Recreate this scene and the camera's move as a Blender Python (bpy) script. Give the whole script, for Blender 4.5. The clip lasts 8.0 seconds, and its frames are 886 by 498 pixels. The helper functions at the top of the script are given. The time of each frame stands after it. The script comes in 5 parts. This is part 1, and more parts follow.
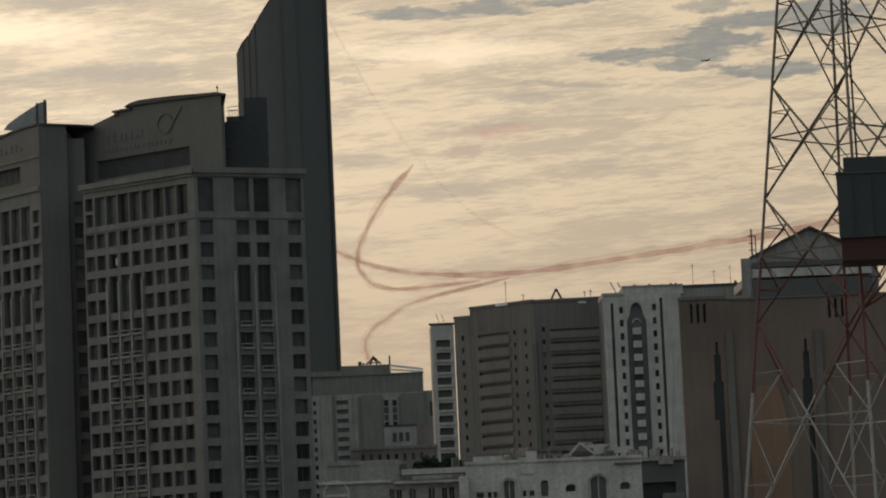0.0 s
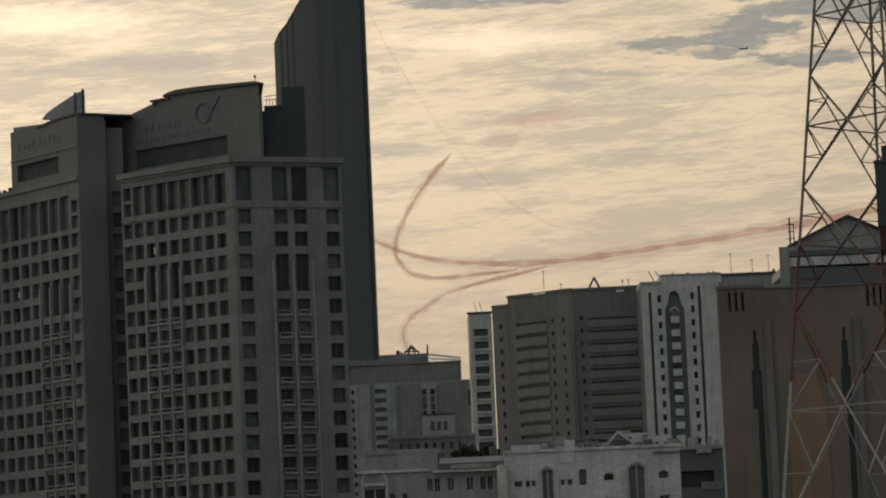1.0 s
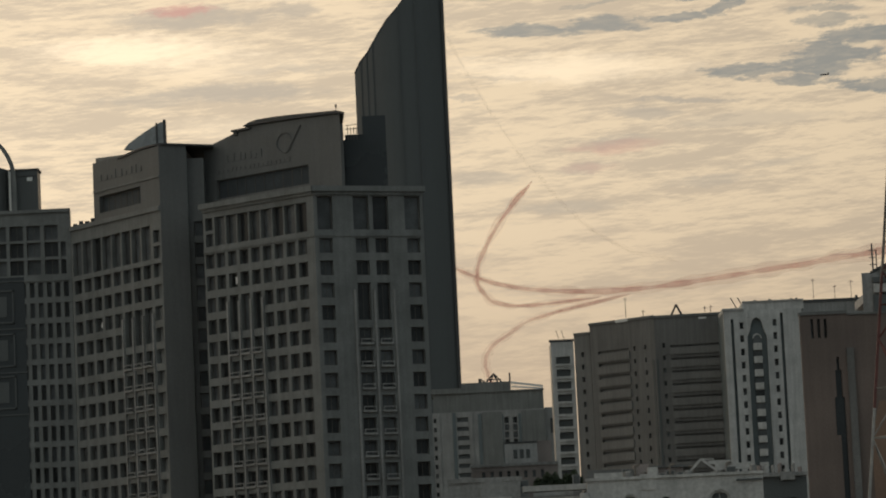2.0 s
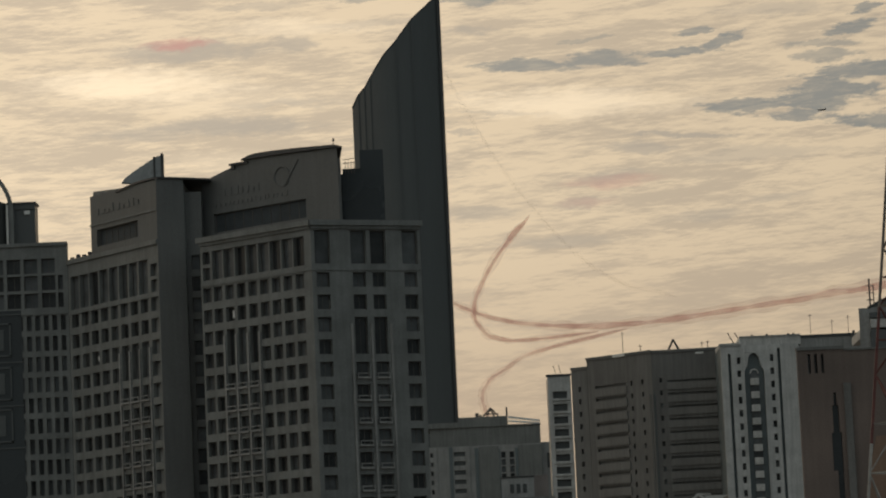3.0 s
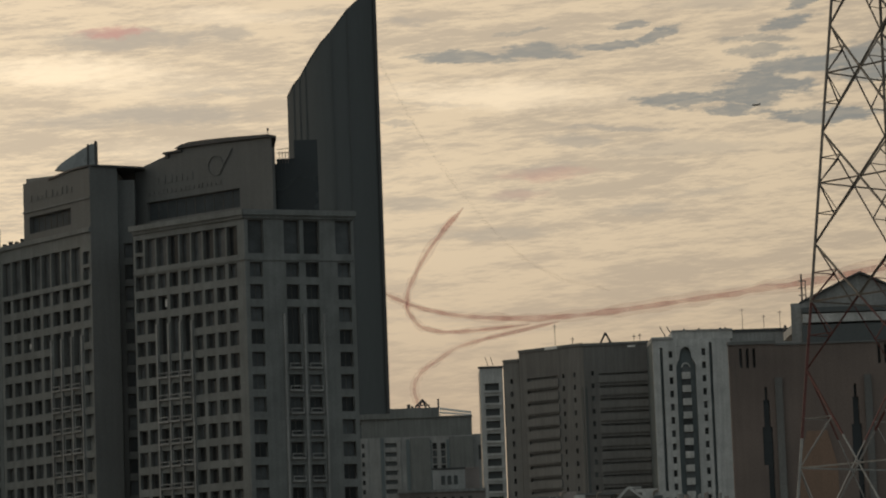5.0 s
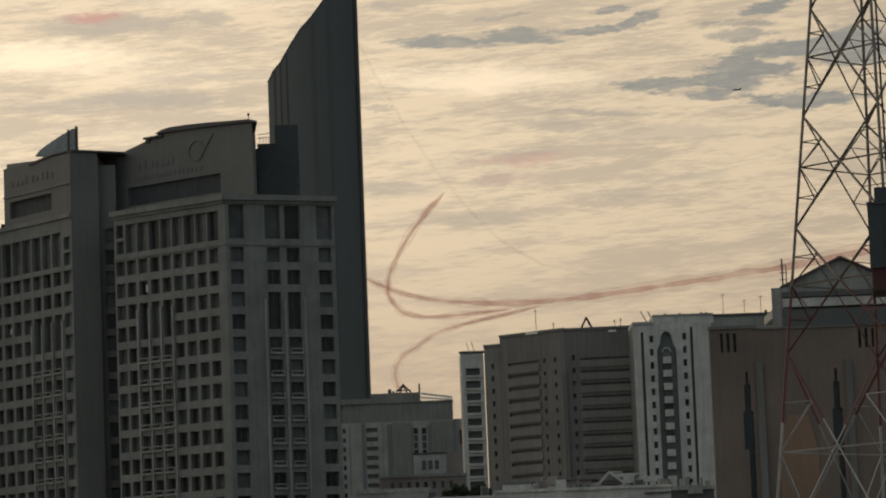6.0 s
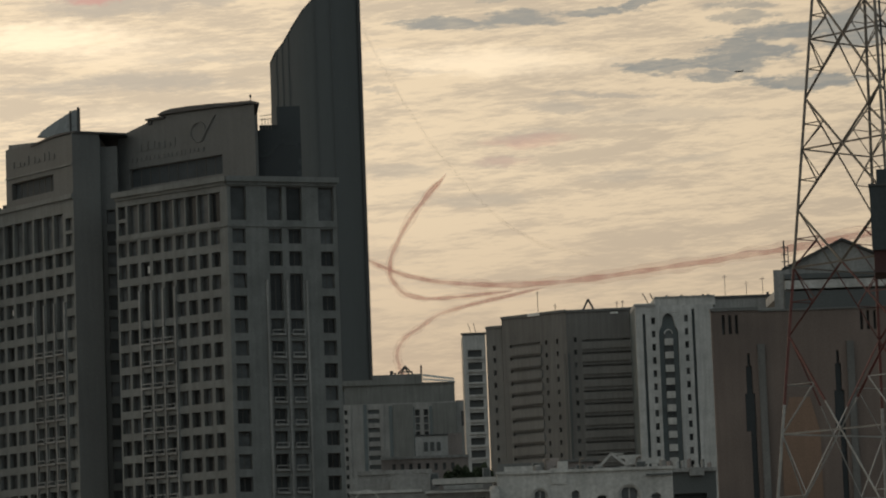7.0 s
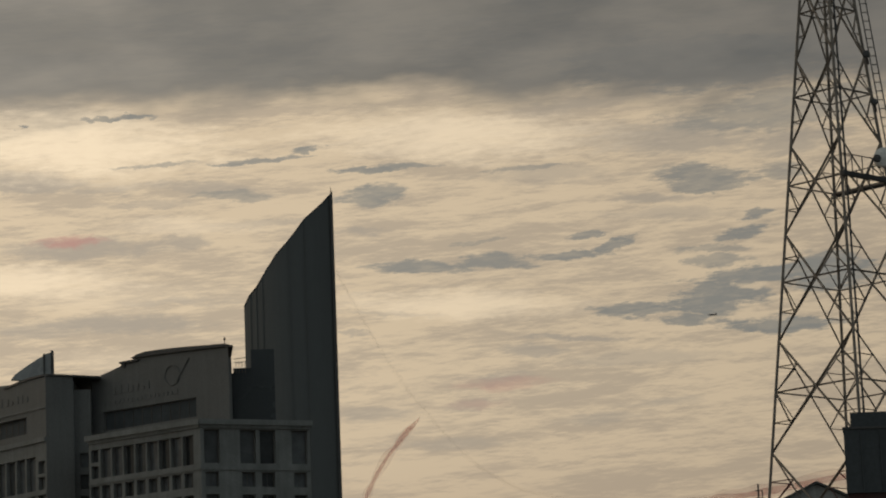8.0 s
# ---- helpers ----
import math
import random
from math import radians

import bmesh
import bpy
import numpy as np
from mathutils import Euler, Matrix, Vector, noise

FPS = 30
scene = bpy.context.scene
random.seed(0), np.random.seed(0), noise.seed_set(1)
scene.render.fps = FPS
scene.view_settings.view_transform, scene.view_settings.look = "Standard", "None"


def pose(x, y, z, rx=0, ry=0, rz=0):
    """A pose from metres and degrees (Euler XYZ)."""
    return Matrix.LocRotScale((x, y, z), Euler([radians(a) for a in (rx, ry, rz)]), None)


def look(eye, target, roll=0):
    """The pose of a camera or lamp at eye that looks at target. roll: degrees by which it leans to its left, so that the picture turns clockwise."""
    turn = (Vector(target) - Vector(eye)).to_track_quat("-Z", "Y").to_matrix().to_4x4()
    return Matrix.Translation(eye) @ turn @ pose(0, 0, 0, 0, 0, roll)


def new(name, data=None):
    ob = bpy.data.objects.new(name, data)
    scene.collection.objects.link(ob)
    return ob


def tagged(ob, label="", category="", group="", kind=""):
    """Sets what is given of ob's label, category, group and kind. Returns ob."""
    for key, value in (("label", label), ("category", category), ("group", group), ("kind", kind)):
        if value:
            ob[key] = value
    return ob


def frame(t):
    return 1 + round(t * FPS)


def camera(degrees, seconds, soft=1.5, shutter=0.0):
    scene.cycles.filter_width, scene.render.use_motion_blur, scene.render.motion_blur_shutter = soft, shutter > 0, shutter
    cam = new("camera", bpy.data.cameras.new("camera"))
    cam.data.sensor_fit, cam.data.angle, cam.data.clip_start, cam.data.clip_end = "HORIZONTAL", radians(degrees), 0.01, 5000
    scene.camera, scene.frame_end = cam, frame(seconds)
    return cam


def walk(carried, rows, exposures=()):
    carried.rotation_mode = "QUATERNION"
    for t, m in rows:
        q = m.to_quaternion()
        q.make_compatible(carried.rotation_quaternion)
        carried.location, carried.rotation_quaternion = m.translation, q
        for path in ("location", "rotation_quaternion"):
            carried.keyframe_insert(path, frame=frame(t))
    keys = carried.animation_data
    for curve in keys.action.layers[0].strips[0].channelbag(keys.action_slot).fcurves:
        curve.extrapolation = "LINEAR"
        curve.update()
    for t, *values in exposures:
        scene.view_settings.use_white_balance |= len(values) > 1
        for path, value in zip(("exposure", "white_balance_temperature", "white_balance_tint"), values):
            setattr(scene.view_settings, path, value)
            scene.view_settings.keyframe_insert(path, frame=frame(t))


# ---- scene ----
# z = 0 is the height of the eye, on an upper floor; the streets lie 14 m below it.
STREET = -14.0
cam = camera(15.0, 8.0, soft=2.0)
# seconds, yaw, pitch, lean in degrees; the camera is hand-held and turns where it stands
TURNS = [
    (0.0, -1.336, 6.708, 2.525), (0.5, -1.058, 6.646, 2.506), (1.0, -0.687, 6.547, 2.528), (1.2, -0.44, 6.53, 2.60),
    (1.5, 0.0, 6.6, 2.70), (1.8, 0.50, 6.86, 2.70), (2.0, 0.731, 7.091, 2.690), (2.2, 0.922, 7.277, 2.670),
    (3.3, 0.377, 7.700, 2.391), (3.5, 0.134, 7.693, 2.242), (4.0, -0.194, 7.652, 2.146), (4.5, -0.355, 7.598, 2.124),
    (6.0, -0.854, 7.206, 2.211), (6.5, -0.908, 7.052, 2.271), (6.8, -0.87, 6.86, 2.20), (7.0, -0.828, 6.894, 2.151),
    (7.2, -0.81, 7.32, 2.15), (7.5, -0.904, 8.468, 2.169), (7.8, -1.11, 9.93, 2.19), (8.0, -1.267, 11.014, 2.206),
]
EXPOSURES = [(0.0, 0.22), (1.0, 0.29), (1.5, 0.31), (2.0, 0.26), (3.4, 0.08), (4.5, 0.07), (6.0, 0.22), (7.0, 0.25), (7.5, 0.11), (8.0, -0.17)]
walk(cam, [(t, pose(0, 0, 0, 90 + pitch, lean, yaw)) for t, yaw, pitch, lean in TURNS], EXPOSURES)

# ---------------------------------------------------------------- sky and sun
SUN_AZ, SUN_EL = -50.0, 19.0            # degrees: to the left of straight ahead, behind the cloud deck


def make_sky():
    world = bpy.data.worlds.new("evening_sky")
    scene.world = world
    world.use_nodes = True
    nt = world.node_tree
    nt.nodes.clear()

    def node(kind, **values):
        n = nt.nodes.new(kind)
        for k, v in values.items():
            n.inputs[int(k[1:])].default_value = v
        return n

    def link(a, b, i=0, o=0):
        nt.links.new(a.outputs[o], b.inputs[i])

    def math(op, a, b=None, clamp=False):
        n = nt.nodes.new("ShaderNodeMath")
        n.operation, n.use_clamp = op, clamp
        for i, v in enumerate((a, b)):
            if v is None:
                continue
            if isinstance(v, (int, float)):
                n.inputs[i].default_value = v
            else:
                nt.links.new(v, n.inputs[i])
        return n.outputs[0]

    def mix(fac, a, b, blend="MIX"):
        n = nt.nodes.new("ShaderNodeMix")
        n.data_type, n.blend_type = "RGBA", blend
        for i, v in ((0, fac), (6, a), (7, b)):
            if isinstance(v, (int, float)):
                n.inputs[i].default_value = v
            elif isinstance(v, tuple):
                n.inputs[i].default_value = (*v, 1)
            else:
                nt.links.new(v, n.inputs[i])
        return n.outputs[2]

    def ramp(v, lo, hi):
        n = nt.nodes.new("ShaderNodeMapRange")
        n.interpolation_type = "SMOOTHSTEP"
        n.inputs[1].default_value, n.inputs[2].default_value = lo, hi
        nt.links.new(v, n.inputs[0])
        return n.outputs[0]

    tc = node("ShaderNodeTexCoord")
    sep = node("ShaderNodeSeparateXYZ")
    link(tc, sep)
    az = math("MULTIPLY", math("ARCTAN2", sep.outputs[0], sep.outputs[1]), 57.2958)
    el = math("MULTIPLY", math("ARCSINE", sep.outputs[2]), 57.2958)
    flat = node("ShaderNodeCombineXYZ")
    nt.links.new(az, flat.inputs[0])
    nt.links.new(el, flat.inputs[1])

    slant = node("ShaderNodeCombineXYZ")    # the streaks of cloud rise a little to the right
    nt.links.new(az, slant.inputs[0])
    nt.links.new(math("SUBTRACT", el, math("MULTIPLY", az, 0.045)), slant.inputs[1])

    def noise_at(scale, squash, detail=6.0, rough=0.6, seed=0.0, up=0.0):
        m = node("ShaderNodeMapping")
        m.inputs[3].default_value = (scale, scale * squash, 1)
        m.inputs[1].default_value = (seed, seed * 0.7 + up, seed)
        link(slant, m)
        n = node("ShaderNodeTexNoise")
        n.inputs["Scale"].default_value, n.inputs["Detail"].default_value, n.inputs["Roughness"].default_value = 1.0, detail, rough
        link(m, n)
        return n

    # the clouds' edges are torn by two noises
    warp = noise_at(0.9, 2.2, 5, 0.65, 3.1)
    warp_fine = noise_at(3.2, 2.6, 4, 0.65, 7.7)

    def shift(n, amount):
        v = nt.nodes.new("ShaderNodeVectorMath")
        v.operation = "MULTIPLY_ADD"
        nt.links.new(n.outputs[1], v.inputs[0])
        v.inputs[1].default_value = (amount * 2, amount * 0.55, 0)
        v.inputs[2].default_value = (-amount, -amount * 0.275, 0)
        return v.outputs[0]

    def add(a, b):
        v = nt.nodes.new("ShaderNodeVectorMath")
        nt.links.new(a, v.inputs[0])
        nt.links.new(b, v.inputs[1])
        return v.outputs[0]

    torn = add(add(flat.outputs[0], shift(warp, 0.5)), shift(warp_fine, 0.3))

    tear = math("ADD", math("MULTIPLY", noise_at(0.9, 5.0, 8, 0.62, 11.3).outputs[0], 0.5), math("MULTIPLY", noise_at(3.0, 4.6, 8, 0.7, 2.9).outputs[0], 0.5))

    def bank(rows, soft=0.35, ragged=2.4):
        """Banks of cloud: azimuth, elevation, half width, half height in degrees, weight, rise per degree."""
        total = None
        for a, e, ra, re, weight, rise in rows:
            m = node("ShaderNodeVectorMath")
            m.operation = "SUBTRACT"
            nt.links.new(torn, m.inputs[0])
            m.inputs[1].default_value = (a, e, 0)
            s = node("ShaderNodeSeparateXYZ")
            link(m, s)
            x = math("DIVIDE", s.outputs[0], ra)
            y = math("DIVIDE", math("SUBTRACT", s.outputs[1], math("MULTIPLY", s.outputs[0], rise)), re)
            r = math("ADD", math("POWER", math("ABSOLUTE", x), 1.3), math("MULTIPLY", y, y))
            body = math("ADD", math("SUBTRACT", 1.0, math("MULTIPLY", r, 0.75)), math("MULTIPLY", math("SUBTRACT", tear, 0.5), ragged))
            k = math("MULTIPLY", ramp(body, 0.5 - soft, 0.5 + soft), weight)
            total = k if total is None else math("MAXIMUM", total, k)
        return total

    # high thin cloud, lit warm from behind
    deck = noise_at(0.26, 3.8, 7, 0.58, 1.3).outputs[0]
    streak = noise_at(0.5, 6.5, 9, 0.64, 5.2).outputs[0]
    wisp = noise_at(1.7, 5.0, 8, 0.62, 8.4).outputs[0]
    # rolls of cloud: their upper edges catch the light, their undersides are grey
    relief = math("SUBTRACT", wisp, noise_at(1.7, 5.0, 8, 0.62, 8.4, 0.2).outputs[0])
    body = math("ADD", math("MULTIPLY", deck, 0.32), math("ADD", math("MULTIPLY", streak, 0.42), math("ADD", math("MULTIPLY", wisp, 0.26), math("MULTIPLY", relief, RELIEF))))
    colour = mix(ramp(body, 0.43, 0.57), HAZE_DARK, HAZE_LIGHT)
    low = math("SUBTRACT", 1.0, ramp(el, 3.0, 9.0))
    colour = mix(math("MULTIPLY", low, 0.75), colour, HORIZON)
    soft_grey = math("MAXIMUM", bank(SOFT_BANKS, 0.4, 2.8), bank(SOFT_STREAKS, 0.45, 2.8))
    colour = mix(soft_grey, colour, SOFT_GREY)
    bright = bank(BRIGHT_BANKS, 0.6)
    colour = mix(bright, colour, BRIGHT)
    grey = math("MAXIMUM", bank(GREY_BANKS, 0.22, 2.9), bank(GREY_STREAKS, 0.26, 2.9))
    grey = math("MULTIPLY", grey, math("ADD", math("MULTIPLY", math("SUBTRACT", 1.0, ramp(wisp, 0.38, 0.62)), 0.22), 0.84))
    colour = mix(grey, colour, GREY)
    gleam = bank(GLEAMS, 0.4)
    colour = mix(gleam, colour, HAZE_LIGHT)
    # a smooth grey bank closes the sky above; it thins out towards the sun
    billow = noise_at(0.32, 2.4, 4, 0.5, 9.6).outputs[0]
    edge = math("ADD", math("MULTIPLY", math("SUBTRACT", billow, 0.5), 2.4), math("MULTIPLY", math("SUBTRACT", wisp, 0.5), 0.5))
    top = ramp(math("ADD", el, edge), 13.05, 14.0)
    lift = math("ADD", math("MULTIPLY", ramp(billow, 0.38, 0.66), 0.55), math("MULTIPLY", math("SUBTRACT", 1.0, ramp(az, -7.0, 4.0)), 0.45))
    colour = mix(math("MULTIPLY", top, 0.92), colour, mix(lift, TOP_DARK, TOP_LIGHT))
    colour = mix(bank(SMOKE_STAINS, 0.6), colour, SMOKE_TINT)

    # the glow falls off away from the sun; behind the camera the evening sky is dim
    sun = Vector((np.sin(radians(SUN_AZ)) * np.cos(radians(SUN_EL)), np.cos(radians(SUN_AZ)) * np.cos(radians(SUN_EL)), np.sin(radians(SUN_EL))))
    dot = node("ShaderNodeVectorMath")
    dot.operation = "DOT_PRODUCT"
    link(tc, dot)
    dot.inputs[1].default_value = sun
    toward = math("MULTIPLY", math("ADD", dot.outputs[1], 1.0), 0.5)
    glow = math("ADD", math("MULTIPLY", math("POWER", toward, 2.2), 1.0 - SKY_BACK), SKY_BACK)
    lit = node("ShaderNodeVectorMath")
    lit.operation = "SCALE"
    nt.links.new(colour, lit.inputs[0])
    nt.links.new(glow, lit.inputs[3])
    dome = node("ShaderNodeVectorMath")     # cool grey cloud on the far side of the dome
    dome.operation = "SCALE"
    dome.inputs[0].default_value = EAST
    nt.links.new(ramp(sep.outputs[1], 0.35, -0.65), dome.inputs[3])
    cloudy = add(lit.outputs[0], dome.outputs[0])
    clear = node("ShaderNodeTexSky")
    clear.sky_type, clear.sun_disc = "NISHITA", False
    clear.sun_elevation, clear.sun_rotation = radians(SUN_EL), radians(SUN_AZ)
    air = node("ShaderNodeVectorMath")
    air.operation = "SCALE"
    link(clear, air)
    air.inputs[3].default_value = 0.004
    both = add(cloudy, air.outputs[0])
    bg = node("ShaderNodeBackground")
    bg.inputs[1].default_value = 1.0
    nt.links.new(both, bg.inputs[0])
    out = node("ShaderNodeOutputWorld")
    link(bg, out)


HAZE_LIGHT, HAZE_DARK, HORIZON = (1.04, 0.82, 0.55), (0.76, 0.61, 0.435), (0.645, 0.472, 0.326)
SOFT_GREY, GREY, BRIGHT = (0.60, 0.51, 0.40), (0.40, 0.382, 0.333), (1.40, 1.13, 0.78)
TOP_DARK, TOP_LIGHT, SMOKE_TINT = (0.185, 0.183, 0.168), (0.38, 0.345, 0.29), (0.74, 0.38, 0.31)
SKY_BACK = 0.04
RELIEF = 0.2
EAST = (0.178, 0.216, 0.226)
GREY_BANKS = [
    (6.40, 9.95, 1.06, 0.40, 1.00, -0.038),
    (7.10, 10.33, 1.44, 0.19, 1.00, 0.042),
    (8.26, 10.31, 1.15, 0.38, 1.00, -0.038),
    (7.63, 9.44, 1.25, 0.19, 1.00, -0.038),
    (4.93, 9.82, 0.91, 0.17, 0.95, 0.012),
    (5.99, 9.62, 0.77, 0.15, 0.90, -0.038),
    (1.25, 10.70, 1.44, 0.13, 0.85, -0.008),
    (2.63, 10.77, 1.06, 0.17, 0.85, -0.038),
    (3.81, 10.81, 0.87, 0.10, 0.90, 0.042),
    (4.69, 10.93, 0.43, 0.15, 0.95, 0.312),
    (4.21, 11.13, 0.43, 0.07, 0.80, 0.082),
    (2.35, 11.11, 0.58, 0.05, 0.50, 0.062),
    (6.94, 11.06, 0.72, 0.13, 0.95, 0.182),
    (7.16, 11.35, 0.37, 0.13, 0.95, 0.062),
    (6.31, 11.86, 0.87, 0.13, 0.80, -0.038),
    (6.20, 12.04, 1.35, 0.26, 0.85, -0.038),
]
GREY_STREAKS = [
    (7.69, 12.07, 0.58, 0.21, 0.60, -0.038),
    (0.43, 12.41, 0.96, 0.07, 0.90, 0.022),
    (1.12, 12.46, 0.58, 0.06, 0.80, -0.038),
    (0.51, 11.97, 0.72, 0.23, 0.85, 0.082),
    (-1.84, 12.04, 0.87, 0.13, 0.65, -0.038),
    (-0.64, 12.76, 0.43, 0.07, 0.90, 0.112),
    (-1.43, 12.61, 1.06, 0.05, 0.80, 0.062),
    (-3.10, 12.57, 0.87, 0.05, 0.70, 0.042),
    (-3.57, 13.39, 0.63, 0.07, 0.95, 0.062),
    (-4.06, 13.36, 0.58, 0.04, 0.80, 0.062),
    (-5.58, 13.25, 0.21, 0.06, 0.90, 0.062),
    (6.35, 10.80, 0.96, 0.06, 0.60, 0.012),
    (6.43, 10.60, 0.67, 0.12, 0.70, 0.012),
    (3.09, 12.33, 0.96, 0.05, 0.55, 0.022),
    (7.85, 13.11, 2.50, 0.43, 0.65, 0.062),
    (6.43, 13.96, 3.08, 0.58, 0.70, -0.038),
]
SOFT_BANKS = [
    (-5.35, 12.30, 1.83, 0.23, 0.80, -0.088),
    (-2.52, 12.20, 1.44, 0.12, 0.60, -0.038),
    (-4.49, 11.19, 1.64, 0.21, 0.75, -0.018),
    (-2.74, 11.25, 0.58, 0.17, 0.70, 0.062),
    (-2.77, 10.24, 1.06, 0.09, 0.60, 0.012),
    (-4.03, 9.89, 1.92, 0.19, 0.80, -0.018),
    (-5.39, 9.77, 1.15, 0.15, 0.60, -0.038),
    (0.30, 11.35, 0.67, 0.09, 0.70, -0.008),
    (5.42, 11.70, 1.06, 0.09, 0.70, -0.038),
    (7.81, 12.54, 1.15, 0.25, 0.70, 0.112),
    (3.24, 9.22, 0.87, 0.13, 0.70, -0.038),
    (3.84, 9.41, 1.06, 0.05, 0.80, -0.088),
    (0.83, 9.92, 1.25, 0.05, 0.60, -0.038),
    (0.14, 9.61, 0.38, 0.04, 0.60, -0.038),
    (2.54, 8.79, 0.67, 0.13, 0.60, 0.062),
    (2.14, 8.35, 0.67, 0.13, 0.60, 0.112),
]
SOFT_STREAKS = [
    (4.89, 9.00, 1.73, 0.15, 0.45, -0.018),
    (1.72, 7.70, 1.25, 0.12, 0.50, 0.012),
    (0.38, 8.23, 0.77, 0.17, 0.50, -0.038),
    (4.26, 8.02, 0.87, 0.13, 0.50, 0.042),
    (5.43, 8.25, 0.77, 0.10, 0.50, 0.062),
    (3.92, 13.33, 1.54, 0.15, 0.45, 0.062),
    (-3.41, 11.89, 1.15, 0.08, 0.50, 0.012),
    (-5.05, 12.78, 0.77, 0.06, 0.50, 0.062),
    (-1.27, 11.55, 1.06, 0.07, 0.50, 0.042),
    (5.90, 12.72, 2.00, 0.34, 0.75, -0.038),
    (3.60, 12.20, 1.60, 0.20, 0.50, -0.018),
    (5.60, 11.45, 1.50, 0.14, 0.50, -0.038),
]
BRIGHT_BANKS = [
    (-4.75, 12.92, 2.89, 0.67, 1.00, -0.038),
    (1.93, 12.93, 2.89, 0.48, 0.80, -0.038),
    (-5.37, 10.63, 2.12, 0.33, 0.80, -0.038),
    (-2.73, 11.54, 1.44, 0.17, 0.40, -0.038),
    (2.01, 10.04, 2.31, 0.29, 0.70, -0.038),
    (-3.56, 9.26, 1.64, 0.23, 0.30, -0.038),
    (-4.67, 10.42, 2.89, 0.38, 0.30, -0.038),
]
GLEAMS = [
    (7.06, 9.65, 0.40, 0.09, 0.90, -0.038),
    (6.94, 10.12, 0.34, 0.07, 0.80, -0.038),
    (8.03, 9.70, 0.58, 0.09, 0.60, 0.012),
    (4.72, 9.54, 1.15, 0.06, 0.60, -0.008),
]
SMOKE_STAINS = [
    (-4.73, 11.32, 0.53, 0.12, 0.80, -0.038),
    (2.64, 8.69, 0.87, 0.13, 0.40, 0.012),
    (2.23, 8.35, 0.58, 0.10, 0.30, 0.012),
]
make_sky()
sun_lamp = bpy.data.lights.new("sun", "SUN")
sun_lamp.energy, sun_lamp.angle, sun_lamp.color = 0.15, radians(14), (1.0, 0.86, 0.66)
tagged(new("sun", sun_lamp), "low sun behind evening cloud", "sun", kind="structure").matrix_world = look(
    (60 * np.sin(radians(SUN_AZ)), 60 * np.cos(radians(SUN_AZ)), 60 * np.tan(radians(SUN_EL))), (0, 0, 0))

# ---------------------------------------------------------------- materials
def surface(name, colour, rough=0.8, stain=0.25, scale=0.25, streaks=0.0, metal=0.0, bump=0.3, grain=6.0, gloss=0.5, island=0.0):
    """A weathered surface: broad stains, fine grain, rain streaks; sizes in metres."""
    m = bpy.data.materials.new(name)
    m.use_nodes = True
    nt = m.node_tree
    b = nt.nodes["Principled BSDF"]
    b.inputs["Roughness"].default_value, b.inputs["Metallic"].default_value = rough, metal
    b.inputs["Specular IOR Level"].default_value = gloss
    geo = nt.nodes.new("ShaderNodeNewGeometry")

    def tex(s, squash=(1, 1, 1), detail=5):
        mp = nt.nodes.new("ShaderNodeMapping")
        mp.inputs[3].default_value = (s * squash[0], s * squash[1], s * squash[2])
        nt.links.new(geo.outputs["Position"], mp.inputs[0])
        n = nt.nodes.new("ShaderNodeTexNoise")
        n.inputs["Scale"].default_value, n.inputs["Detail"].default_value = 1.0, detail
        nt.links.new(mp.outputs[0], n.inputs[0])
        return n.outputs[0]

    def mix(fac, a, b2, blend):
        n = nt.nodes.new("ShaderNodeMix")
        n.data_type, n.blend_type = "RGBA", blend
        for i, v in ((0, fac), (6, a), (7, b2)):
            if isinstance(v, float):
                n.inputs[i].default_value = v
            elif isinstance(v, tuple):
                n.inputs[i].default_value = (*v, 1)
            else:
                nt.links.new(v, n.inputs[i])
        return n.outputs[2]

    def span(v, lo, hi):
        n = nt.nodes.new("ShaderNodeMapRange")
        n.inputs[1].default_value, n.inputs[2].default_value = 0.3, 0.7
        n.inputs[3].default_value, n.inputs[4].default_value = lo, hi
        nt.links.new(v, n.inputs[0])
        return n.outputs[0]

    broad, fine = tex(scale), tex(grain, detail=3)
    value = mix(1.0, tuple(colour), span(broad, 1 - stain, 1 + stain * 0.6), "MULTIPLY")
    value = mix(1.0, value, span(fine, 0.85, 1.15), "MULTIPLY")
    if streaks:
        value = mix(1.0, value, span(tex(1.3, (1, 1, 0.06)), 1 - streaks, 1 + streaks * 0.4), "MULTIPLY")
    if island:
        info = nt.nodes.new("ShaderNodeObjectInfo")
        value = mix(1.0, value, span(info.outputs["Random"], 1 - island, 1 + island), "MULTIPLY")
    nt.links.new(value, b.inputs["Base Color"])
    rg = span(broad, max(0.03, rough - 0.12), min(1, rough + 0.1))
    nt.links.new(rg, b.inputs["Roughness"])
    if bump:
        bp = nt.nodes.new("ShaderNodeBump")
        bp.inputs["Strength"].default_value, bp.inputs["Distance"].default_value = bump, 0.02
        nt.links.new(fine, bp.inputs["Height"])
        nt.links.new(bp.outputs[0], b.inputs["Normal"])
    return m


